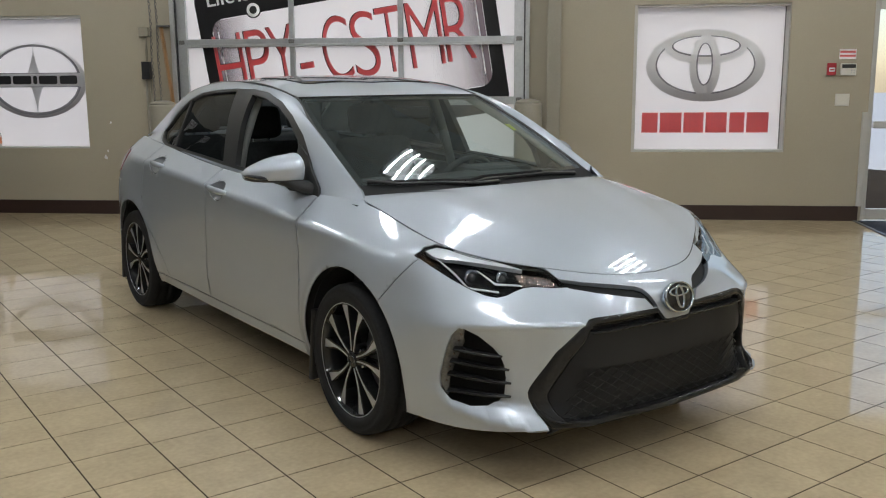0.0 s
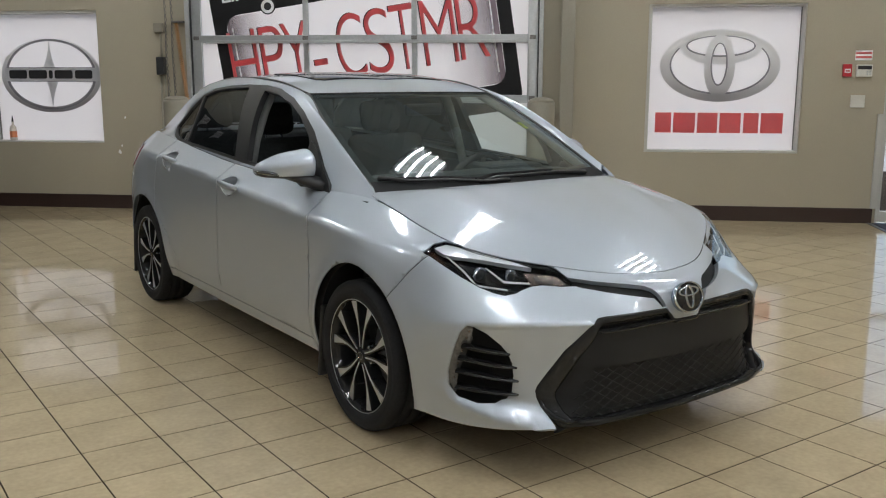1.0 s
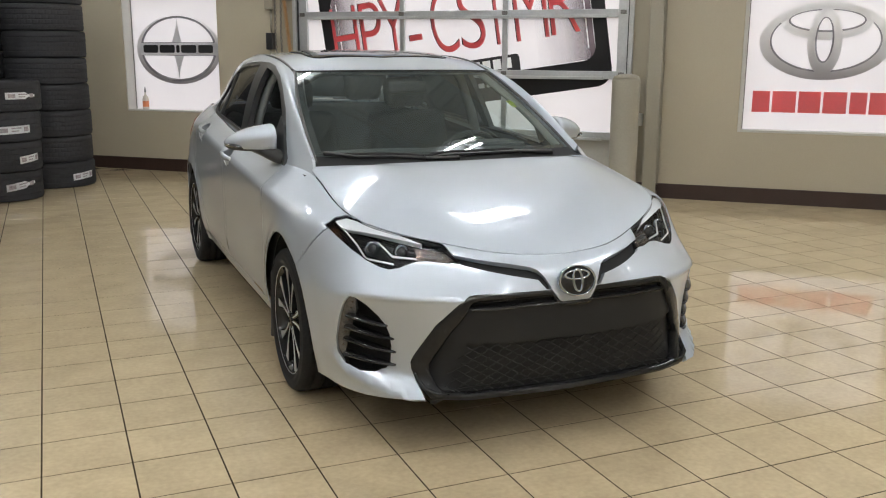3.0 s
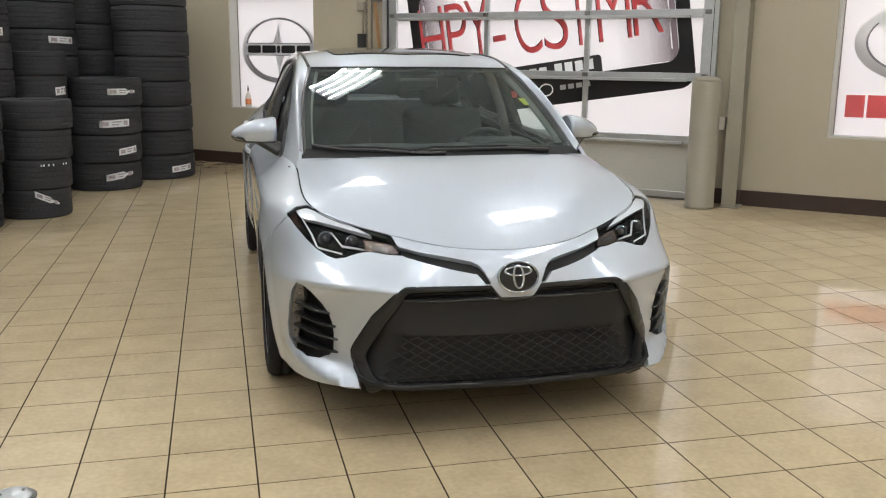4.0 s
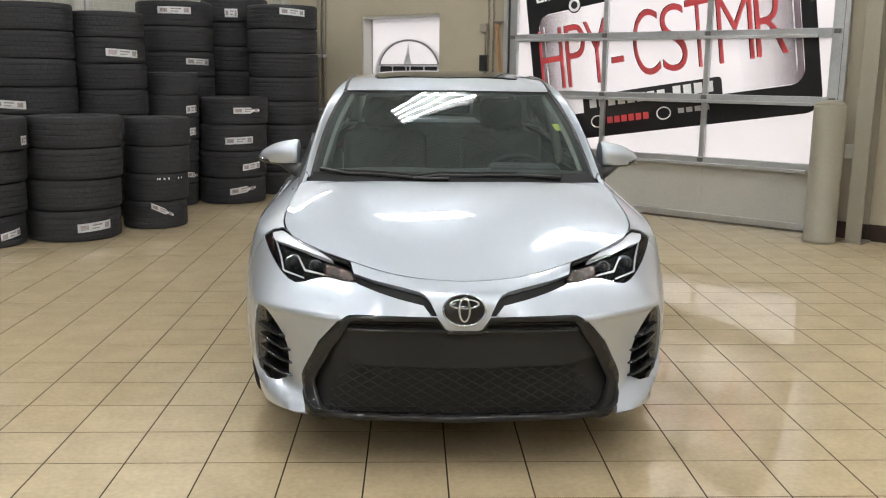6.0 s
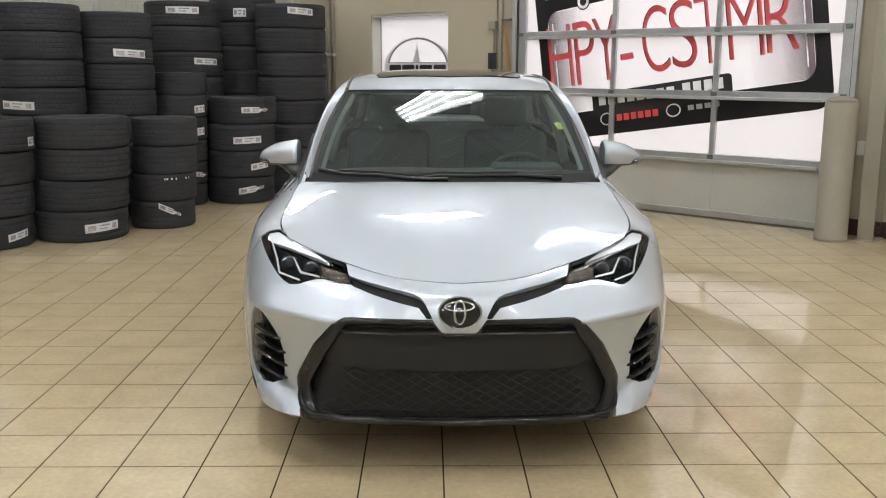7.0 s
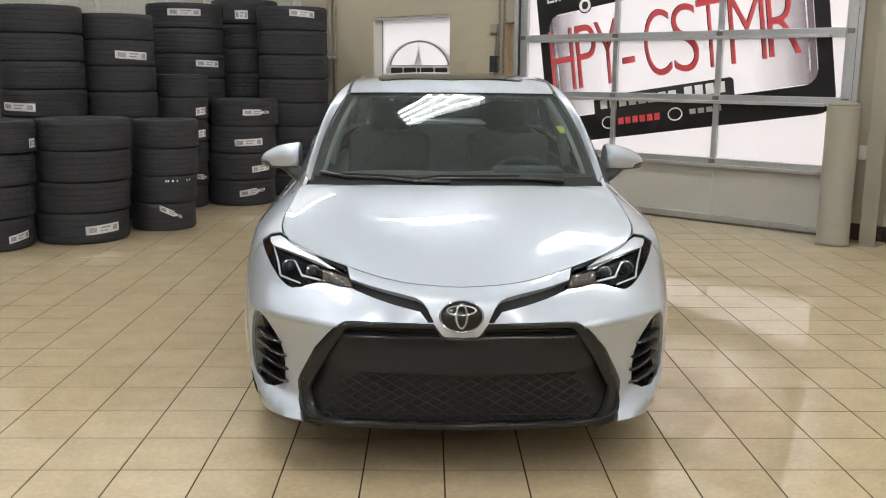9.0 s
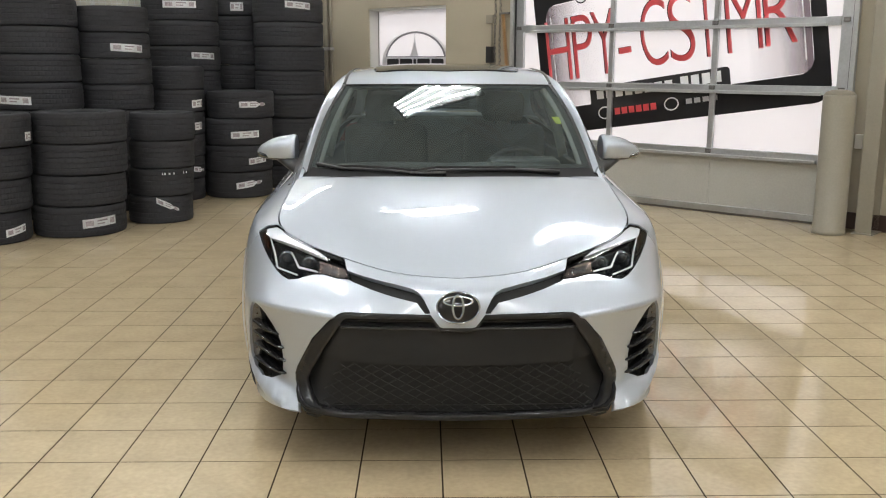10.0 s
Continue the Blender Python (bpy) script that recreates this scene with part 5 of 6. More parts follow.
for z in bars_z:
    rail = on(door, "rail", box(DL + .1005, DR - .1005, -.018, .046, z - .045, z + .035, .004), M_ALU)
    on(rail, "strut", box(DL + .16, DR - .22, -.055, -.0185, z - .050, z - .022, .003), M_STRUT, "bright stiffening strut")
    for x in (*cols[1:3], DL + .05, DR - .05):
        on(rail, "hinge", box(x - .03, x + .03, -.032, -.0186, z - .015, z + .025, .004), M_HINGE, "worn steel hinge")
for z0, z1 in zip(bars_z, bars_z[1:]):
    for c0, c1 in zip(cols, cols[1:]):
        on(door, "pane", box(c0 + .001, c1 - .001, .022, .030, z0 + .036, z1 - .046), M_FILM, "white filmed pane")
# tracks and jamb trim beside the door
for x, nm in ((DL - .035, 0), (DR + .035, 1)):
    t = thing("door_track", on_wall(x), "grey steel track guiding the overhead door", "door track")
    on(t, "channel", box(-.022, .022, -.06, -.002, 0, 3.4, .004), M_STRUT)
    on(t, "seal_strip", box(-.034, -.0225, -.03, -.002, 0, 3.4) if nm else box(.0225, .034, -.03, -.002, 0, 3.4), M_BLACK)
# printed banner over the panes: a picture of a tilted number plate
banner = thing("window_banner", on_wall(-3.50, .66), "printed banner of a tilted black-framed number plate with red letters", "banner")
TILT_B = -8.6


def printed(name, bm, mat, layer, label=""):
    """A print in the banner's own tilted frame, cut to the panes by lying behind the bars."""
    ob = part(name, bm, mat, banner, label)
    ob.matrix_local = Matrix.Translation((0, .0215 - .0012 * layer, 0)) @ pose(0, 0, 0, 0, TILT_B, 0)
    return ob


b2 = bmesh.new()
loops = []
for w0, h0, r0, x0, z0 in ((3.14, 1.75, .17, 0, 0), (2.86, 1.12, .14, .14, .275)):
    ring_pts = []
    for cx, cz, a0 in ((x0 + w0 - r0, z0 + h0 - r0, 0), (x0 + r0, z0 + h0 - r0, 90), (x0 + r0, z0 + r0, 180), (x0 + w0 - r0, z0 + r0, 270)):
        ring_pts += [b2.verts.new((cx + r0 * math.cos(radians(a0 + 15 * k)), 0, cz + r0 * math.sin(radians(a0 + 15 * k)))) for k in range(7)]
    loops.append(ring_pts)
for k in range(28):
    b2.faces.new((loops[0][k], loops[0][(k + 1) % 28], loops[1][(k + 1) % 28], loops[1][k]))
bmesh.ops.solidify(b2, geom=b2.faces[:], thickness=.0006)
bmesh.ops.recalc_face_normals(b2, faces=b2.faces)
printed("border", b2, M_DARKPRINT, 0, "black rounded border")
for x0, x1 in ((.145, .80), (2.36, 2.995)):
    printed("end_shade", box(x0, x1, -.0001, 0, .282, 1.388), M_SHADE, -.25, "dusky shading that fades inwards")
for x0 in (.195, 2.925):
    printed("inner_line", box(x0, x0 + .012, -.0003, 0, .40, 1.27), M_WHITE, 1.0, "thin white line")
printed("lower_tag", rounded(1.58, .25, .04, .0006, 6, .62, .20), M_DARKPRINT, 2, "black tag with dealer lettering")
for k in range(8):
    printed("name_bar", box(.70 + k * .115, .70 + k * .115 + .085, -.0006, 0, .315, .405), M_WHITE, 3, "white lettering block")
for k in range(4):
    printed("name_bar", box(1.68 + k * .115, 1.68 + k * .115 + .085, -.0006, 0, .315, .42), M_WHITE, 3, "white lettering block")
for k in range(6):
    printed("brand_bar", box(.90 + k * .085, .90 + k * .085 + .065, -.0006, 0, .13, .20), M_REDPRINT, 3, "red lettering block")
for cx in (.78, 1.56):
    b2 = oval(.075, .06, .014, .0006)
    for v in b2.verts:
        v.co.x += cx
        v.co.z += .165
    printed("ring", facing(b2), M_WHITE, 3, "white ring")
for k in range(4):
    printed("name_bar", box(1.72 + k * .09, 1.72 + k * .09 + .065, -.0006, 0, .145, .195), M_BANDPRINT, 3, "grey lettering block")
b2 = oval(.055, .055, .03, .0006)
for v in b2.verts:
    v.co.x += .62
    v.co.z += 1.43
printed("bolt", facing(b2), M_WHITE, 4, "printed bolt")
b2 = polyplate([(.62 + .085 * math.cos(2 * math.pi * k / 24), 1.43 + .085 * math.sin(2 * math.pi * k / 24)) for k in range(24)], .0006)
printed("bolt_ground", b2, M_DARKPRINT, 3)


def lettering(text, size, width, mat, name, layer, x, z, label="", heavy=0.0):
    """Flat letters in the built-in font, squeezed to a width; x and z: the middle of their foot line."""
    cu = bpy.data.curves.new(name, "FONT")
    cu.body, cu.size, cu.extrude, cu.offset = text, 1.0, 0.0, heavy
    tmp = bpy.data.objects.new(name, cu)
    scene.collection.objects.link(tmp)
    me = bpy.data.meshes.new_from_object(tmp.evaluated_get(bpy.context.evaluated_depsgraph_get()))
    bpy.data.objects.remove(tmp)
    co = np.array([v.co for v in me.vertices])
    lo, hi = co.min(0), co.max(0)
    for v in me.vertices:
        v.co = ((v.co.x - (lo[0] + hi[0]) / 2) / (hi[0] - lo[0]) * width + x, 0, (v.co.y - (lo[1] if text != "-" else -.0)) / ((hi[1] - lo[1]) if text != "-" else .7) * size + z)
    b2 = bmesh.new()
    b2.from_mesh(me)
    bpy.data.meshes.remove(me)
    bmesh.ops.recalc_face_normals(b2, faces=b2.faces)
    return printed(name, b2, mat, layer, label)


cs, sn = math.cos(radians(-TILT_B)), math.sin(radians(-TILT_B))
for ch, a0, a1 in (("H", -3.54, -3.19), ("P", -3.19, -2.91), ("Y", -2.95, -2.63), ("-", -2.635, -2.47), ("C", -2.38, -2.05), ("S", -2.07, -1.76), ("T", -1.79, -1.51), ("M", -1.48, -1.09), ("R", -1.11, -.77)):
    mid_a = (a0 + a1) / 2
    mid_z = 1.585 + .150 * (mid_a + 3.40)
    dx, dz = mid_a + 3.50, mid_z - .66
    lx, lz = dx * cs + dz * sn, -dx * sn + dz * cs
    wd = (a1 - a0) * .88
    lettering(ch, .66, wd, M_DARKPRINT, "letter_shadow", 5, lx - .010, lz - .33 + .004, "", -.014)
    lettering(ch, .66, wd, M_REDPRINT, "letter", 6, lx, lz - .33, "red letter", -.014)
for word, x0, wd in (("Life", .29, .30), ("is", .545, .13), ("Full", .80, .28), ("of", 1.05, .16)):
    lettering(word, .135, wd, M_WHITE, "motto", 5, x0, 1.535, "white lettering", 0.012)

# ---- posts beside the door ----
for a, off, r, h, lab in ((-.215, .36, .135, 1.235, "beige concrete-filled bollard with a domed cap"), (-3.99, .36, .135, 1.235, "beige concrete-filled bollard with a domed cap")):
    b = thing("bollard", on_wall(a, 0, off), lab, "bollard", "bollards at the door")
    on(b, "sleeve", lathe([(r * 1.03, 0), (r * 1.03, .03), (r, .035), (r, h - .06), (r * .96, h - .035)], 40), M_COLUMN, "", True)
    on(b, "cap", lathe([(r * .96, h - .035), (r * .85, h - .012), (r * .5, h + .004), (0.001, h + .010)], 40), M_COLUMN, "", True)
p = thing("wall_column", on_wall(.033), "beige painted steel column against the wall", "column")
on(p, "flange", box(-.067, .067, -.235, -.222, .012, HEIGHT, .002), M_COLUMN)
on(p, "flange", box(-.067, .067, -.014, -.001, .012, HEIGHT, .002), M_COLUMN)
on(p, "web", box(-.006, .006, -.2215, -.0145, .012, HEIGHT), M_COLUMN)
on(p, "base_plate", box(-.09, .09, -.26, -.001, 0, .0115), M_COLUMN)
s = thing("socket_box", on_wall(-.12, .725, .0), "small grey electrical socket box", "socket")
on(s, "cover", box(-.036, .036, -.06, -.001, 0, .125, .008), M_CREAM)

# ---- small wall fixtures ----
f = thing("fire_alarm", on_wall(2.75, 1.45), "red fire alarm pull station", "fire alarm")
on(f, "case", box(-.042, .042, -.035, -.001, 0, .12, .006), M_REDPLASTIC)
on(f, "label_plate", box(-.028, .028, -.038, -.0352, .035, .075, .001), M_WHITE, "white label")
on(f, "handle", box(-.02, .02, -.043, -.0382, .048, .060, .002), M_REDPLASTIC)
f = thing("alarm_keypad", on_wall(2.91, 1.447), "cream alarm keypad with a dark display", "keypad")
on(f, "case", box(-.075, .075, -.03, -.001, 0, .118, .008), M_CREAM)
on(f, "display", box(-.065, .065, -.033, -.0303, .072, .108, .002), M_BLACK)
for k in range(4):
    on(f, "button", box(.02 + .012 * (k % 2) * 2, .034 + .012 * (k % 2) * 2, -.034, -.0303, .02 + .022 * (k // 2), .034 + .022 * (k // 2), .002), M_STRUT)
f = thing("warning_label", on_wall(2.90, 1.605), "white label with red bars", "label")
on(f, "card", box(-.08, .08, -.004, -.001, 0, .098, .001), M_WHITE)
for z in (.022, .060):
    on(f, "stripe", box(-.074, .074, -.0055, -.0042, z, z + .02), M_REDPRINT)
f = thing("blank_plate", on_wall(2.875, 1.15), "blank white wall plate", "wall plate")
on(f, "plate", box(-.068, .068, -.007, -.001, 0, .12, .002), M_CREAM)
f = thing("switch_box", on_wall(-4.28, 1.46), "black door control box with a key switch", "control box")
on(f, "case", box(-.043, .043, -.075, -.001, 0, .185, .006), M_BLACK)
on(f, "key", lathe([(.009, -.075), (.009, -.092), (.003, -.094)], 12, "Z", None, pose(0, 0, .05, 90, 0, 0) @ Matrix.Translation((0, 0, 0))), M_CHROME)
c = thing("conduit", on_wall(-4.30), "thin painted conduit running down the wall", "conduit")
on(c, "pipe", lathe([(.012, 0), (.012, 1.455)], 12, "Z", None, Matrix.Translation((0, -.016, .0))), M_COLUMN, "", True)
on(c, "upper_pipe", lathe([(.012, 1.65), (.012, 1.90)], 12, "Z", None, Matrix.Translation((.02, -.016, .0))), M_COLUMN, "", True)
on(c, "pipe", lathe([(.009, .05), (.009, 1.455)], 12, "Z", None, Matrix.Translation((.05, -.014, .0))), M_COLUMN, "", True)
on(c, "junction_box", box(-.04, .06, -.055, -.001, 1.905, 2.0, .004), M_COLUMN)
ch = thing("hoist_chain", on_wall(-4.17, 0, .05), "thin steel hoist chain hanging beside the door", "chain")
for dx in (-.035, .035):
    links = bmesh.new()
    for k in range(54):
        b2 = oval(.011, .021, .006, .006, 8)
        bmesh.ops.transform(b2, matrix=Matrix.Translation((dx + .004 * math.sin(k * .3), 0, 1.15 + k * .034)) @ pose(0, 0, 0, 0, 0, 90 * (k % 2)), verts=b2.verts)
        merged(links, b2)
    on(ch, "chain_strand", links, M_HINGE)
ho = thing("air_hose", on_wall(-4.03, 0, .07), "coiled tan air hose hanging from a hook", "hose")
pts = [(-.05 + .020 * math.cos(k * 1.3) + .10 * k / 210, .020 * math.sin(k * 1.3), 2.0 - k * .0043) for k in range(210)]
on(ho, "coil", tube(pts, .006, 6), M_HOSE, "", True)
on(ho, "hook", box(-.10, .03, -.012, .065, 2.0, 2.02, .004), M_HINGE)
# corner conduit beside the tyres
c = thing("corner_pipe", on_wall(-7.12), "pale vertical pipe with a clamp in the corner", "pipe")
on(c, "pipe", lathe([(.032, 0), (.032, HEIGHT)], 20, "Z", None, Matrix.Translation((0, -.04, 0))), M_COLUMN, "", True)
on(c, "pipe", lathe([(.018, 0), (.018, HEIGHT)], 16, "Z", None, Matrix.Translation((.085, -.025, 0))), M_COLUMN, "", True)
for z in (.9, 1.62, 2.4):
    on(c, "clamp", box(-.05, .12, -.08, -.001, z, z + .04, .005), M_STRUT)
# wire fence along the side wall
fence = thing("wire_fence", on_wall(-7.45), "galvanised wire mesh partition on steel posts", "fence")
for y in (-7.4, -6.0, -4.6, -3.2, -1.8, -.4):
    on(fence, "post", box(-.02, .02, y - .02, y + .02, 0, 3.0, .003), M_STRUT)
for z in (1.2, 2.98):
    on(fence, "rail", box(-.015, .015, -7.38, -.42, z - .015, z + .015, .002), M_STRUT)
wires = bmesh.new()
for k in range(95):
    y = -7.35 + k * .073
    box(-.0025, .0025, y - .0025, y + .0025, 1.2, 2.98, 0, wires)
for k in range(25):
    z = 1.24 + k * .073
    box(.0026, .0072, -7.38, -.42, z - .0025, z + .0025, 0, wires)
on(fence, "mesh", wires, M_STRUT, "welded wire mesh")

# ---- glass door and the yard outside ----
ed = thing("glass_door", on_wall(3.13), "aluminium framed glass entrance door", "door")
on(ed, "jamb", box(0.001, .022, -.01, .12, 0, 2.248, .003), M_FRAME)
on(ed, "guard_strip", box(-.055, -.001, -.02, -.001, .15, 1.09, .003), M_FRAME, "metal corner guard")
on(ed, "stile", box(.024, .052, .02, .07, .01, 2.2, .003), M_FRAME)
on(ed, "stile", box(.98, 1.10, .02, .07, .01, 2.2, .004), M_FRAME)
on(ed, "bottom_rail", box(.053, .979, .02, .07, .01, .12, .004), M_FRAME)
on(ed, "top_rail", box(.053, .979, .02, .07, 2.08, 2.2, .004), M_FRAME)
on(ed, "push_bar", box(.055, 1.05, -.03, .018, .93, 1.0, .008), M_FRAME)
on(ed, "pane", box(.053, .978, .04, .048, .121, 2.079), M_LENS).visible_shadow = False
on(ed, "side_pane", box(1.15, 1.76, .04, .048, .02, 2.2), M_LENS).visible_shadow = False
on(ed, "post", box(1.101, 1.149, .0, .08, 0, 2.248, .004), M_FRAME)
mat = thing("door_mat", on_wall(3.95, 0, .75), "dark blue ribbed entrance mat with a rubber edge", "mat")
on(mat, "carpet", box(-.86, .9, -1.4, .70, .001, .011, .003), M_MAT)
on(mat, "rubber_edge", box(-.90, -.861, -1.44, .72, .001, .008, .002), M_BLACK)
on(mat, "rubber_edge", box(-.86, .94, -1.44, -1.401, .001, .008, .002), M_BLACK)
structure("ground", box(-60, 80, .26, 90, -.16, -.06), M_YARD, on_wall(0), "pale concrete yard outside", "ground")
van = thing("parked_van", on_wall(9.3, -.06, -7.0), "white van parked in the yard", "van")
b2 = polyplate([(-2.6, .45), (2.4, .45), (2.45, 1.0), (1.5, 1.15), (.9, 1.95), (-2.5, 2.0), (-2.65, 1.2)], 1.8)
on(van, "body", b2, M_WHITE)
on(van, "window", polyplate([(-.9, 1.25), (1.2, 1.25), (.8, 1.8), (-.9, 1.82)], .02), M_GLOSS).location.y = -1.801
for x in (-1.7, 1.6):
    on(van, "wheel", lathe([(.36, 0), (.36, .22), (.2, .23)], 24, "Y", None, Matrix.Translation((x, -1.85, .36))), M_RUBBER)

# ---- tyres ----
def tyre_mesh(r, w):
    """A tyre lying flat with its foot at z = 0: bead, bulging wall, lugged shoulder and a tread cut into blocks by grooves."""
    half, n = w / 2, 168
    wall_low = [(.60, -.70, -1), (.66, -.90, -1), (.76, -.975, -1), (.80, -.985, -1), (.815, -.975, -1), (.90, -.992, -1), (.950, -.982, -1), (.978, -.94, -1)]
    tread = []
    for rib, (b0, b1) in enumerate(((-.87, -.55), (-.50, -.20), (-.14, .14), (.20, .50), (.55, .87))):
        edge = .990 if rib in (0, 4) else .999
        tread += [(.989, b0 - .012, -1), (edge if rib == 0 else .999, b0 + .012, rib), (1.001, (b0 + b1) / 2, rib), (edge if rib == 4 else .999, b1 - .012, rib), (.989, b1 + .012, -1)]
    prof = wall_low + tread + [(a, -b, c) for a, b, c in wall_low[::-1]]
    verts, faces = [], []
    for i, (a, b, rib) in enumerate(prof):
        for k in range(n):
            cut_in = .004 if rib >= 0 and (k + 2 * rib + (i % 2 if rib in (0, 4) else 0)) % 4 == 0 else 0
            ang = 2 * math.pi * (k + (.35 * b if rib >= 0 else 0)) / n
            verts.append(((a - cut_in) * r * math.cos(ang), (a - cut_in) * r * math.sin(ang), half * b + half))
        if i:
            p, q = (i - 1) * n, i * n
            faces += [(p + k, p + (k + 1) % n, q + (k + 1) % n, q + k) for k in range(n)]
    me = bpy.data.meshes.new("tyre")
    me.from_pydata(verts, [], faces)
    bm = bmesh.new()
    bm.from_mesh(me)
    bpy.data.meshes.remove(me)
    return bm


TYRES = {}


def tyre(x, y, z, r, w, label_at=None, turn=0.0):
    key = (round(r, 3), round(w, 3))
    e = new("tyre")
    e.empty_display_size = .1
    e.matrix_world = pose(x, y, z, 0, 0, turn)
    tagged(e, "black winter tyre with a paper sticker, stacked flat" if label_at is not None else "black winter tyre with deep tread, stacked flat", "tyre", "stacked tyres")
    if key not in TYRES:
        o = part("carcass", tyre_mesh(r, w), M_TYRE, e)
        TYRES[key] = o.data
    else:
        o = new("carcass", TYRES[key])
        o.parent = e
    if label_at is not None:
        ang, width, height, tilt, rise, torn = label_at
        b2 = bmesh.new()
        n = 8
        rows = []
        for k in range(n + 1):
            a = radians(ang - turn) + (k / n - .5) * width / r
            up = w / 2 + rise + (k / n - .5) * width * math.tan(radians(tilt))
            lift = 1.006 + (.035 * max(0, k / n - .6) if torn else 0)
            rows.append([b2.verts.new((lift * r * math.cos(a), lift * r * math.sin(a), up + s * height / 2 * (.35 if torn and k > 5 else 1))) for s in (-1, 1)])
        for p0, p1 in zip(rows, rows[1:]):
            b2.faces.new((p0[0], p1[0], p1[1], p0[1]))
        bmesh.ops.solidify(b2, geom=b2.faces[:], thickness=.002)
        bmesh.ops.recalc_face_normals(b2, faces=b2.faces)
        st = part("sticker", b2, M_PAPER, e, "white paper tyre label")
        b3 = bmesh.new()
        for s0, s1, hgt, mid in ((.08, .30, .55, 0), (.40, .70, .16, .2), (.40, .62, .14, -.15), (.78, .93, .6, 0)):
            a0 = radians(ang - turn) + (s0 - .5) * width / r
            a1 = radians(ang - turn) + (s1 - .5) * width / r
            q = []
            for a, sv in ((a0, -1), (a1, -1), (a1, 1), (a0, 1)):
                frac = (a - radians(ang - turn)) * r / width
                up = w / 2 + rise + frac * width * math.tan(radians(tilt)) + height * (mid + sv * hgt / 2)
                lift = 1.0165 + (.035 * max(0, frac + .5 - .6) if torn else 0)
                q.append(b3.verts.new((lift * r * math.cos(a), lift * r * math.sin(a), up)))
            b3.faces.new(q)
        part("print", b3, M_PRINT, st, "printed bars")
    return e


random.seed(11)


def stack(x, y, r, w, count, labels=(), lean=0.0):
    """Tyres laid on one another; lean: how far the pile drifts sideways on its way up, per metre."""
    for k in range(count):
        jx, jy = random.uniform(-.006, .006), random.uniform(-.012, .012)
        lab = dict((n, l) for n, *l in labels).get(k)
        tyre(x + lean * (k + .5) * w + jx, y + jy, .002 + k * (w + .001), r, w, lab, random.uniform(0, 360))


# the angle of a sticker goes round the tyre; -90 faces the open floor; then its width, height, tilt, rise and whether it is torn
stack(-1.165, 6.72, .37, .262, 4, [(0, -24, .20, .062, 8, -.026, 0), (3, -2, .10, .075, 0, -.055, 0)], .086)
stack(-.515, 7.14, .385, .262, 4, [(0, -45, .30, .075, 3, -.008, 0)], .0715)
stack(.025, 7.75, .292, .252, 4, [(0, -62, .20, .055, -26, .045, 1)], .065)
stack(.42, 9.41, .365, .287, 4, [(0, -61, .29, .070, 8, .012, 1), (1, -46, .22, .070, 6, -.020, 0), (2, -69, .31, .075, 2, -.024, 0), (3, -58, .30, .065, 0, .007, 1)], .065)
stack(.92, 10.25, .41, .272, 8, [(0, -47, .27, .07, 4, -.016, 0), (7, -65, .30, .075, -4, .05, 0)])
stack(-.24, 9.86, .42, .272, 8, [(5, -42, .30, .07, -2, .028, 0), (7, -76, .36, .075, 0, .031, 0)])
stack(.27, 10.72, .40, .285, 8, [(7, -85, .15, .10, 0, -.040, 0)])
stack(-.585, 8.535, .36, .248, 8, [(6, -48, .33, .075, -3, -.024, 0)])
stack(-1.155, 8.055, .39, .254, 8, [(4, -104, .34, .075, -2, -.033, 0)])
stack(-.195, 9.12, .30, .235, 6, [(1, -24, .16, .055, -8, -.025, 1), (3, -30, .16, .08, 3, -.033, 0), (4, -27, .16, .08, 3, -.031, 0)], .042)

# small chalk marks on a tyre
marks = [o for o in scene.objects if o.name.split(".")[0] == "tyre" and (o.location.xy - Vector((.05, 7.75))).length < .06 and abs(o.location.z - .255) < .03][0]
for k, (ang, wd) in enumerate(((-72, .010), (-68, .014), (-60, .014), (-52, .012), (-32, .010), (-25, .010))):
    b2 = box(-.0015, .0015, -wd / 2, wd / 2, -.009, .009)
    o = part("chalk_mark", b2, M_PAPER, marks)
    a = radians(ang) - marks.rotation_euler.z
    o.matrix_local = Matrix.Translation((.294 * math.cos(a), .294 * math.sin(a), .208)) @ pose(0, 0, 0, 0, 0, math.degrees(a))

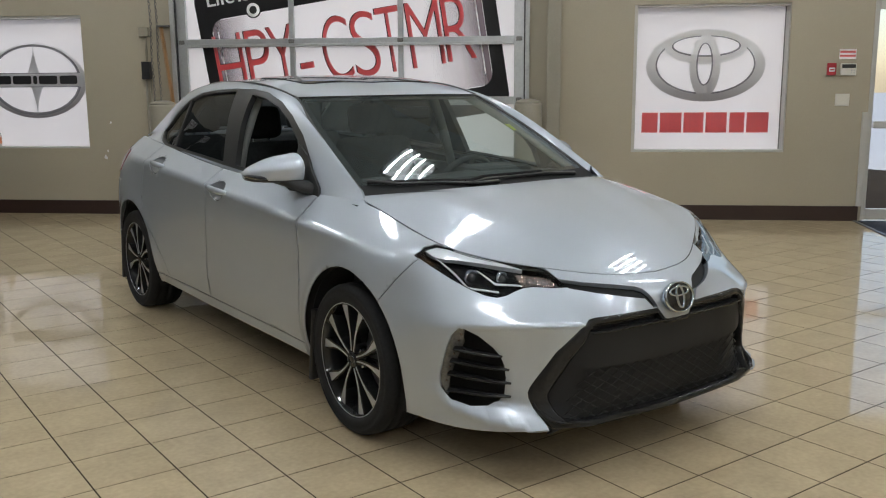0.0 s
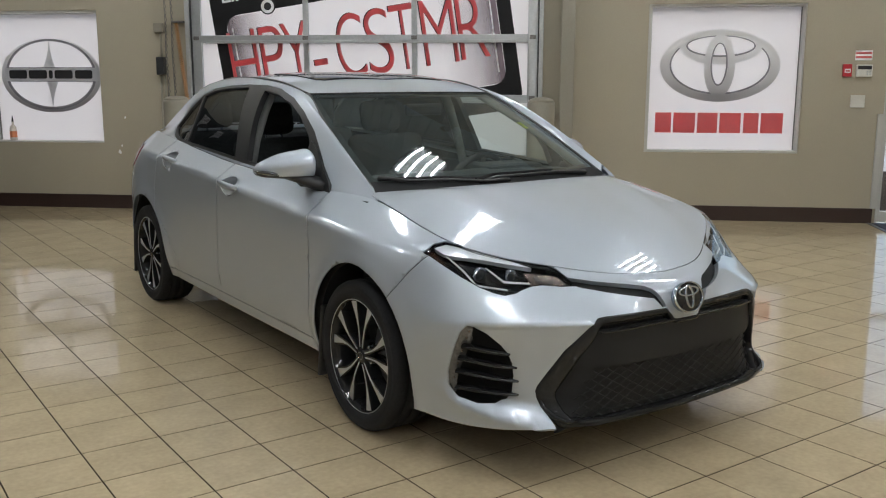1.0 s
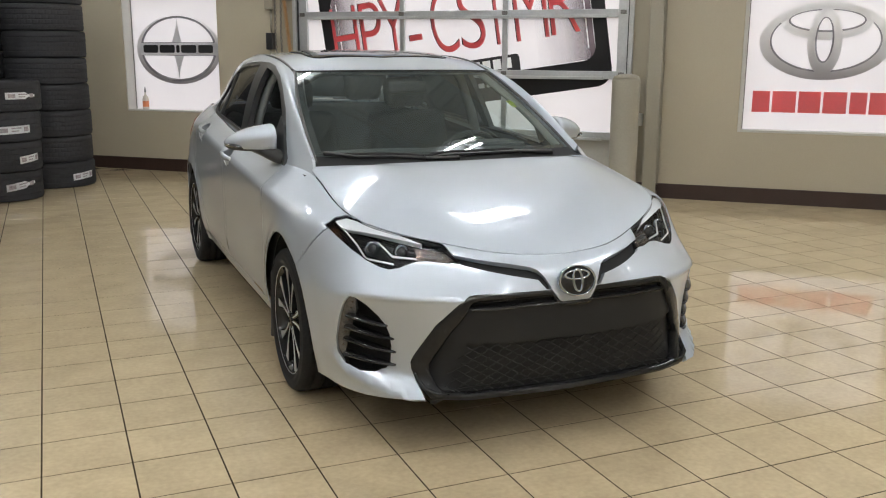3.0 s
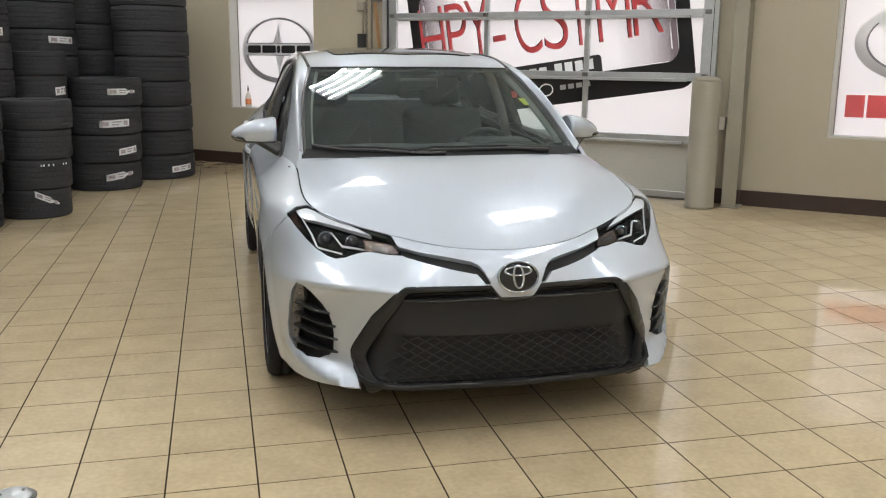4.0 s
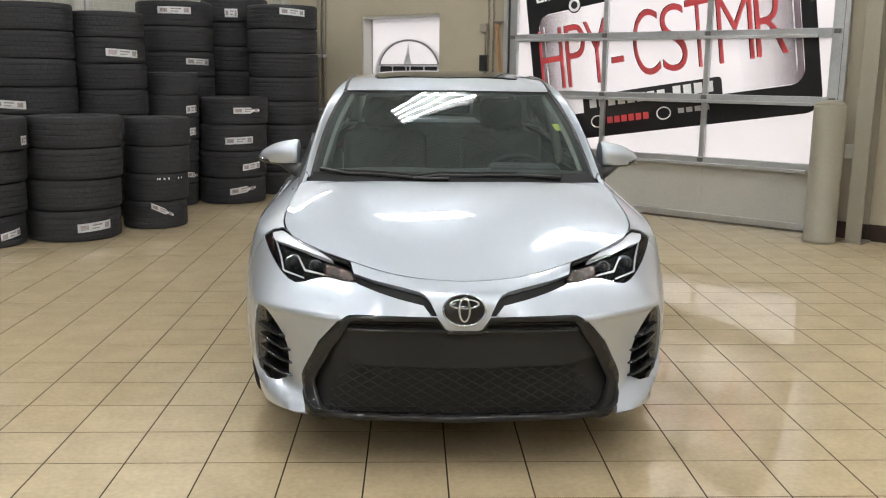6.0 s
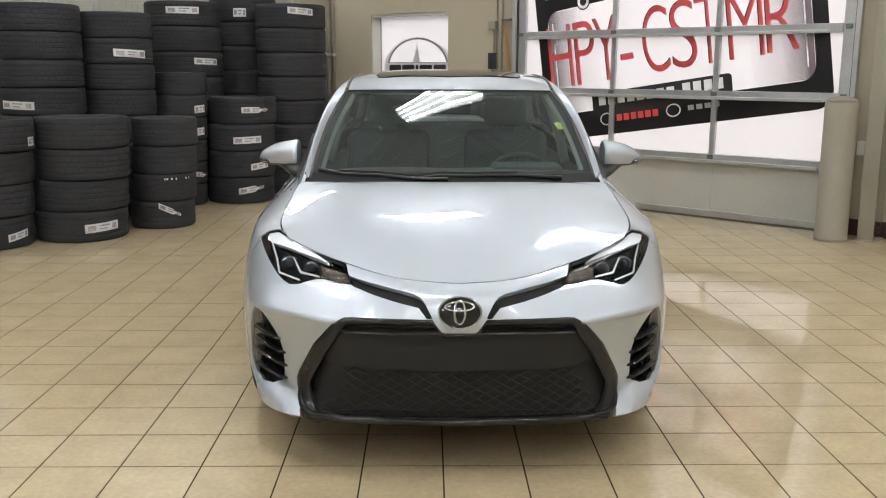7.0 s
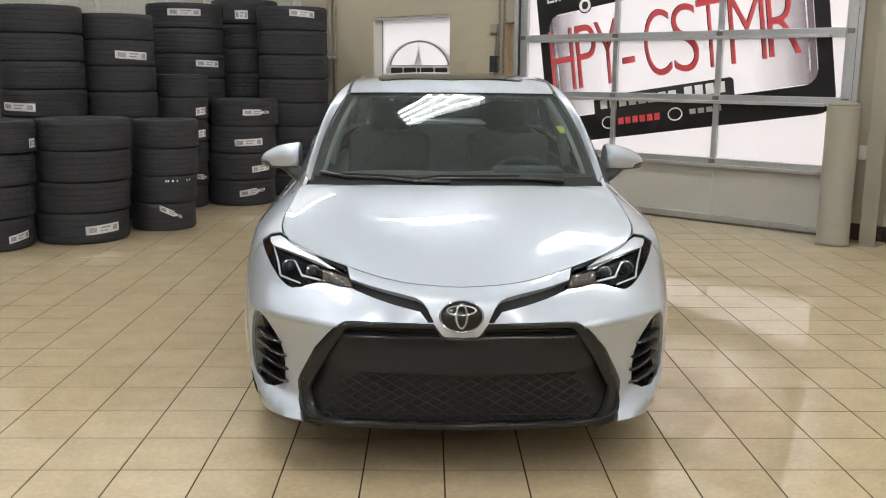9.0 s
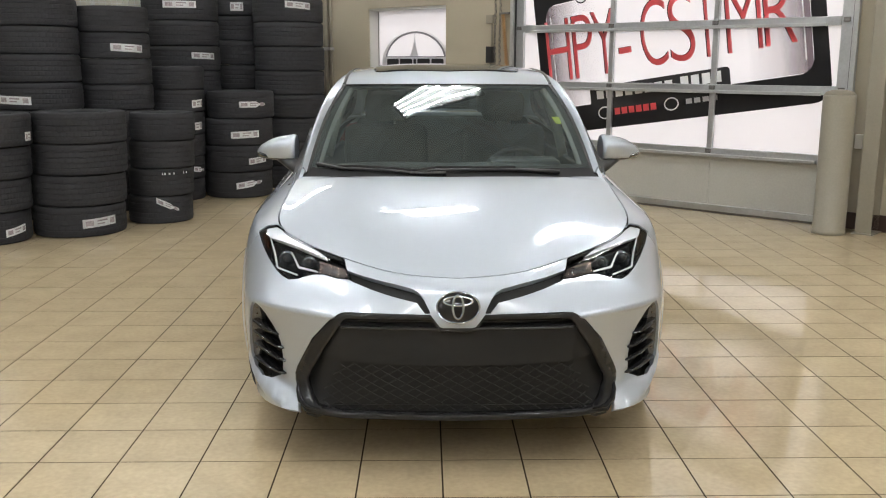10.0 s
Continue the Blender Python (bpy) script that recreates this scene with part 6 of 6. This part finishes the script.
# ---- floor cover beside the car ----
fc = thing("floor_cover", pose(0.912, 2.117, 0, 0, 0, 20), "domed round metal cover set on the tile floor", "floor cover")
on(fc, "flange", lathe([(.074, .001), (.074, .004), (.066, .007)], 40), M_HINGE, "dull dark rim", True)
on(fc, "dome", lathe([(.066, .006), (.060, .014), (.045, .020), (.020, .0235), (.0005, .024)], 40), M_MACHINED, "bright brushed metal dome", True)
for x in (-.035, .035):
    on(fc, "screw", lathe([(.006, .018), (.006, .0245), (.003, .0255)], 10, "Z", None, Matrix.Translation((x, 0, 0))), M_HINGE)

# ---- ceiling lights ----
def high_bay(x, y, turn):
    e = thing("ceiling_light", pose(x, y, LAMP_Z, 0, 0, turn), "four-tube fluorescent ceiling fixture", "ceiling light", "ceiling lights")
    on(e, "reflector", box(-.62, .62, -.26, .26, .03, .075, .01), M_FIXTURE)
    for y0 in (-.18, -.06, .06, .18):
        on(e, "tube", lathe([(.013, -.58), (.013, .58)], 10, "X", None, Matrix.Translation((0, y0, 0.0))), M_TUBE, "lit fluorescent tube", True)
    for x0 in (-.5, .5):
        on(e, "hanger", lathe([(.004, .075), (.004, HEIGHT - LAMP_Z)], 6, "Z", None, Matrix.Translation((x0, 0, 0))), M_HINGE)


LAMP_Z = 4.9
for j in range(5):
    for k in range(4 if j else 2):
        a, far = -5.57 + 2.68 * j if j else -6.75, 7.01 - 4.49 * k
        p0 = on_wall(a, 0, WALL_AT - far).translation
        high_bay(p0.x, p0.y, 30)
# roof trusses
for j in range(4):
    tr = thing("roof_truss", on_wall(0, HEIGHT - .45, 2.6 + 4.0 * j), "grey open-web steel roof joist", "roof joist")
    on(tr, "chord", box(LEFT + .01, 6.99, -.04, .04, .36, .42), M_STRUT)
    on(tr, "chord", box(LEFT + .01, 6.99, -.04, .04, 0, .05), M_STRUT)
    webs = bmesh.new()
    for k in range(30):
        x0 = LEFT + .2 + k * .48
        merged(webs, tube([(x0, 0, .05), (x0 + .24, 0, .36)], .012, 5))
        merged(webs, tube([(x0 + .24, 0, .36), (x0 + .48, 0, .05)], .012, 5))
    on(tr, "web", webs, M_STRUT)

# ---- floor tiles, last ----
me = bpy.data.meshes.new("far_tiles")
me.from_pydata(verts_all, [], faces_all)
me.materials.append(M_TILES)
o = new("far_tiles", me)
o.parent = floor
tagged(o, "", "", "", "stuff")
tile_data = None
for x, y in near_tiles:
    if tile_data is None:
        o = part("tile", one, M_TILE, floor)
        tile_data = o.data
    else:
        o = new("tile", tile_data)
        o.parent = floor
    o.location = (x, y, random.uniform(-.0003, 0))
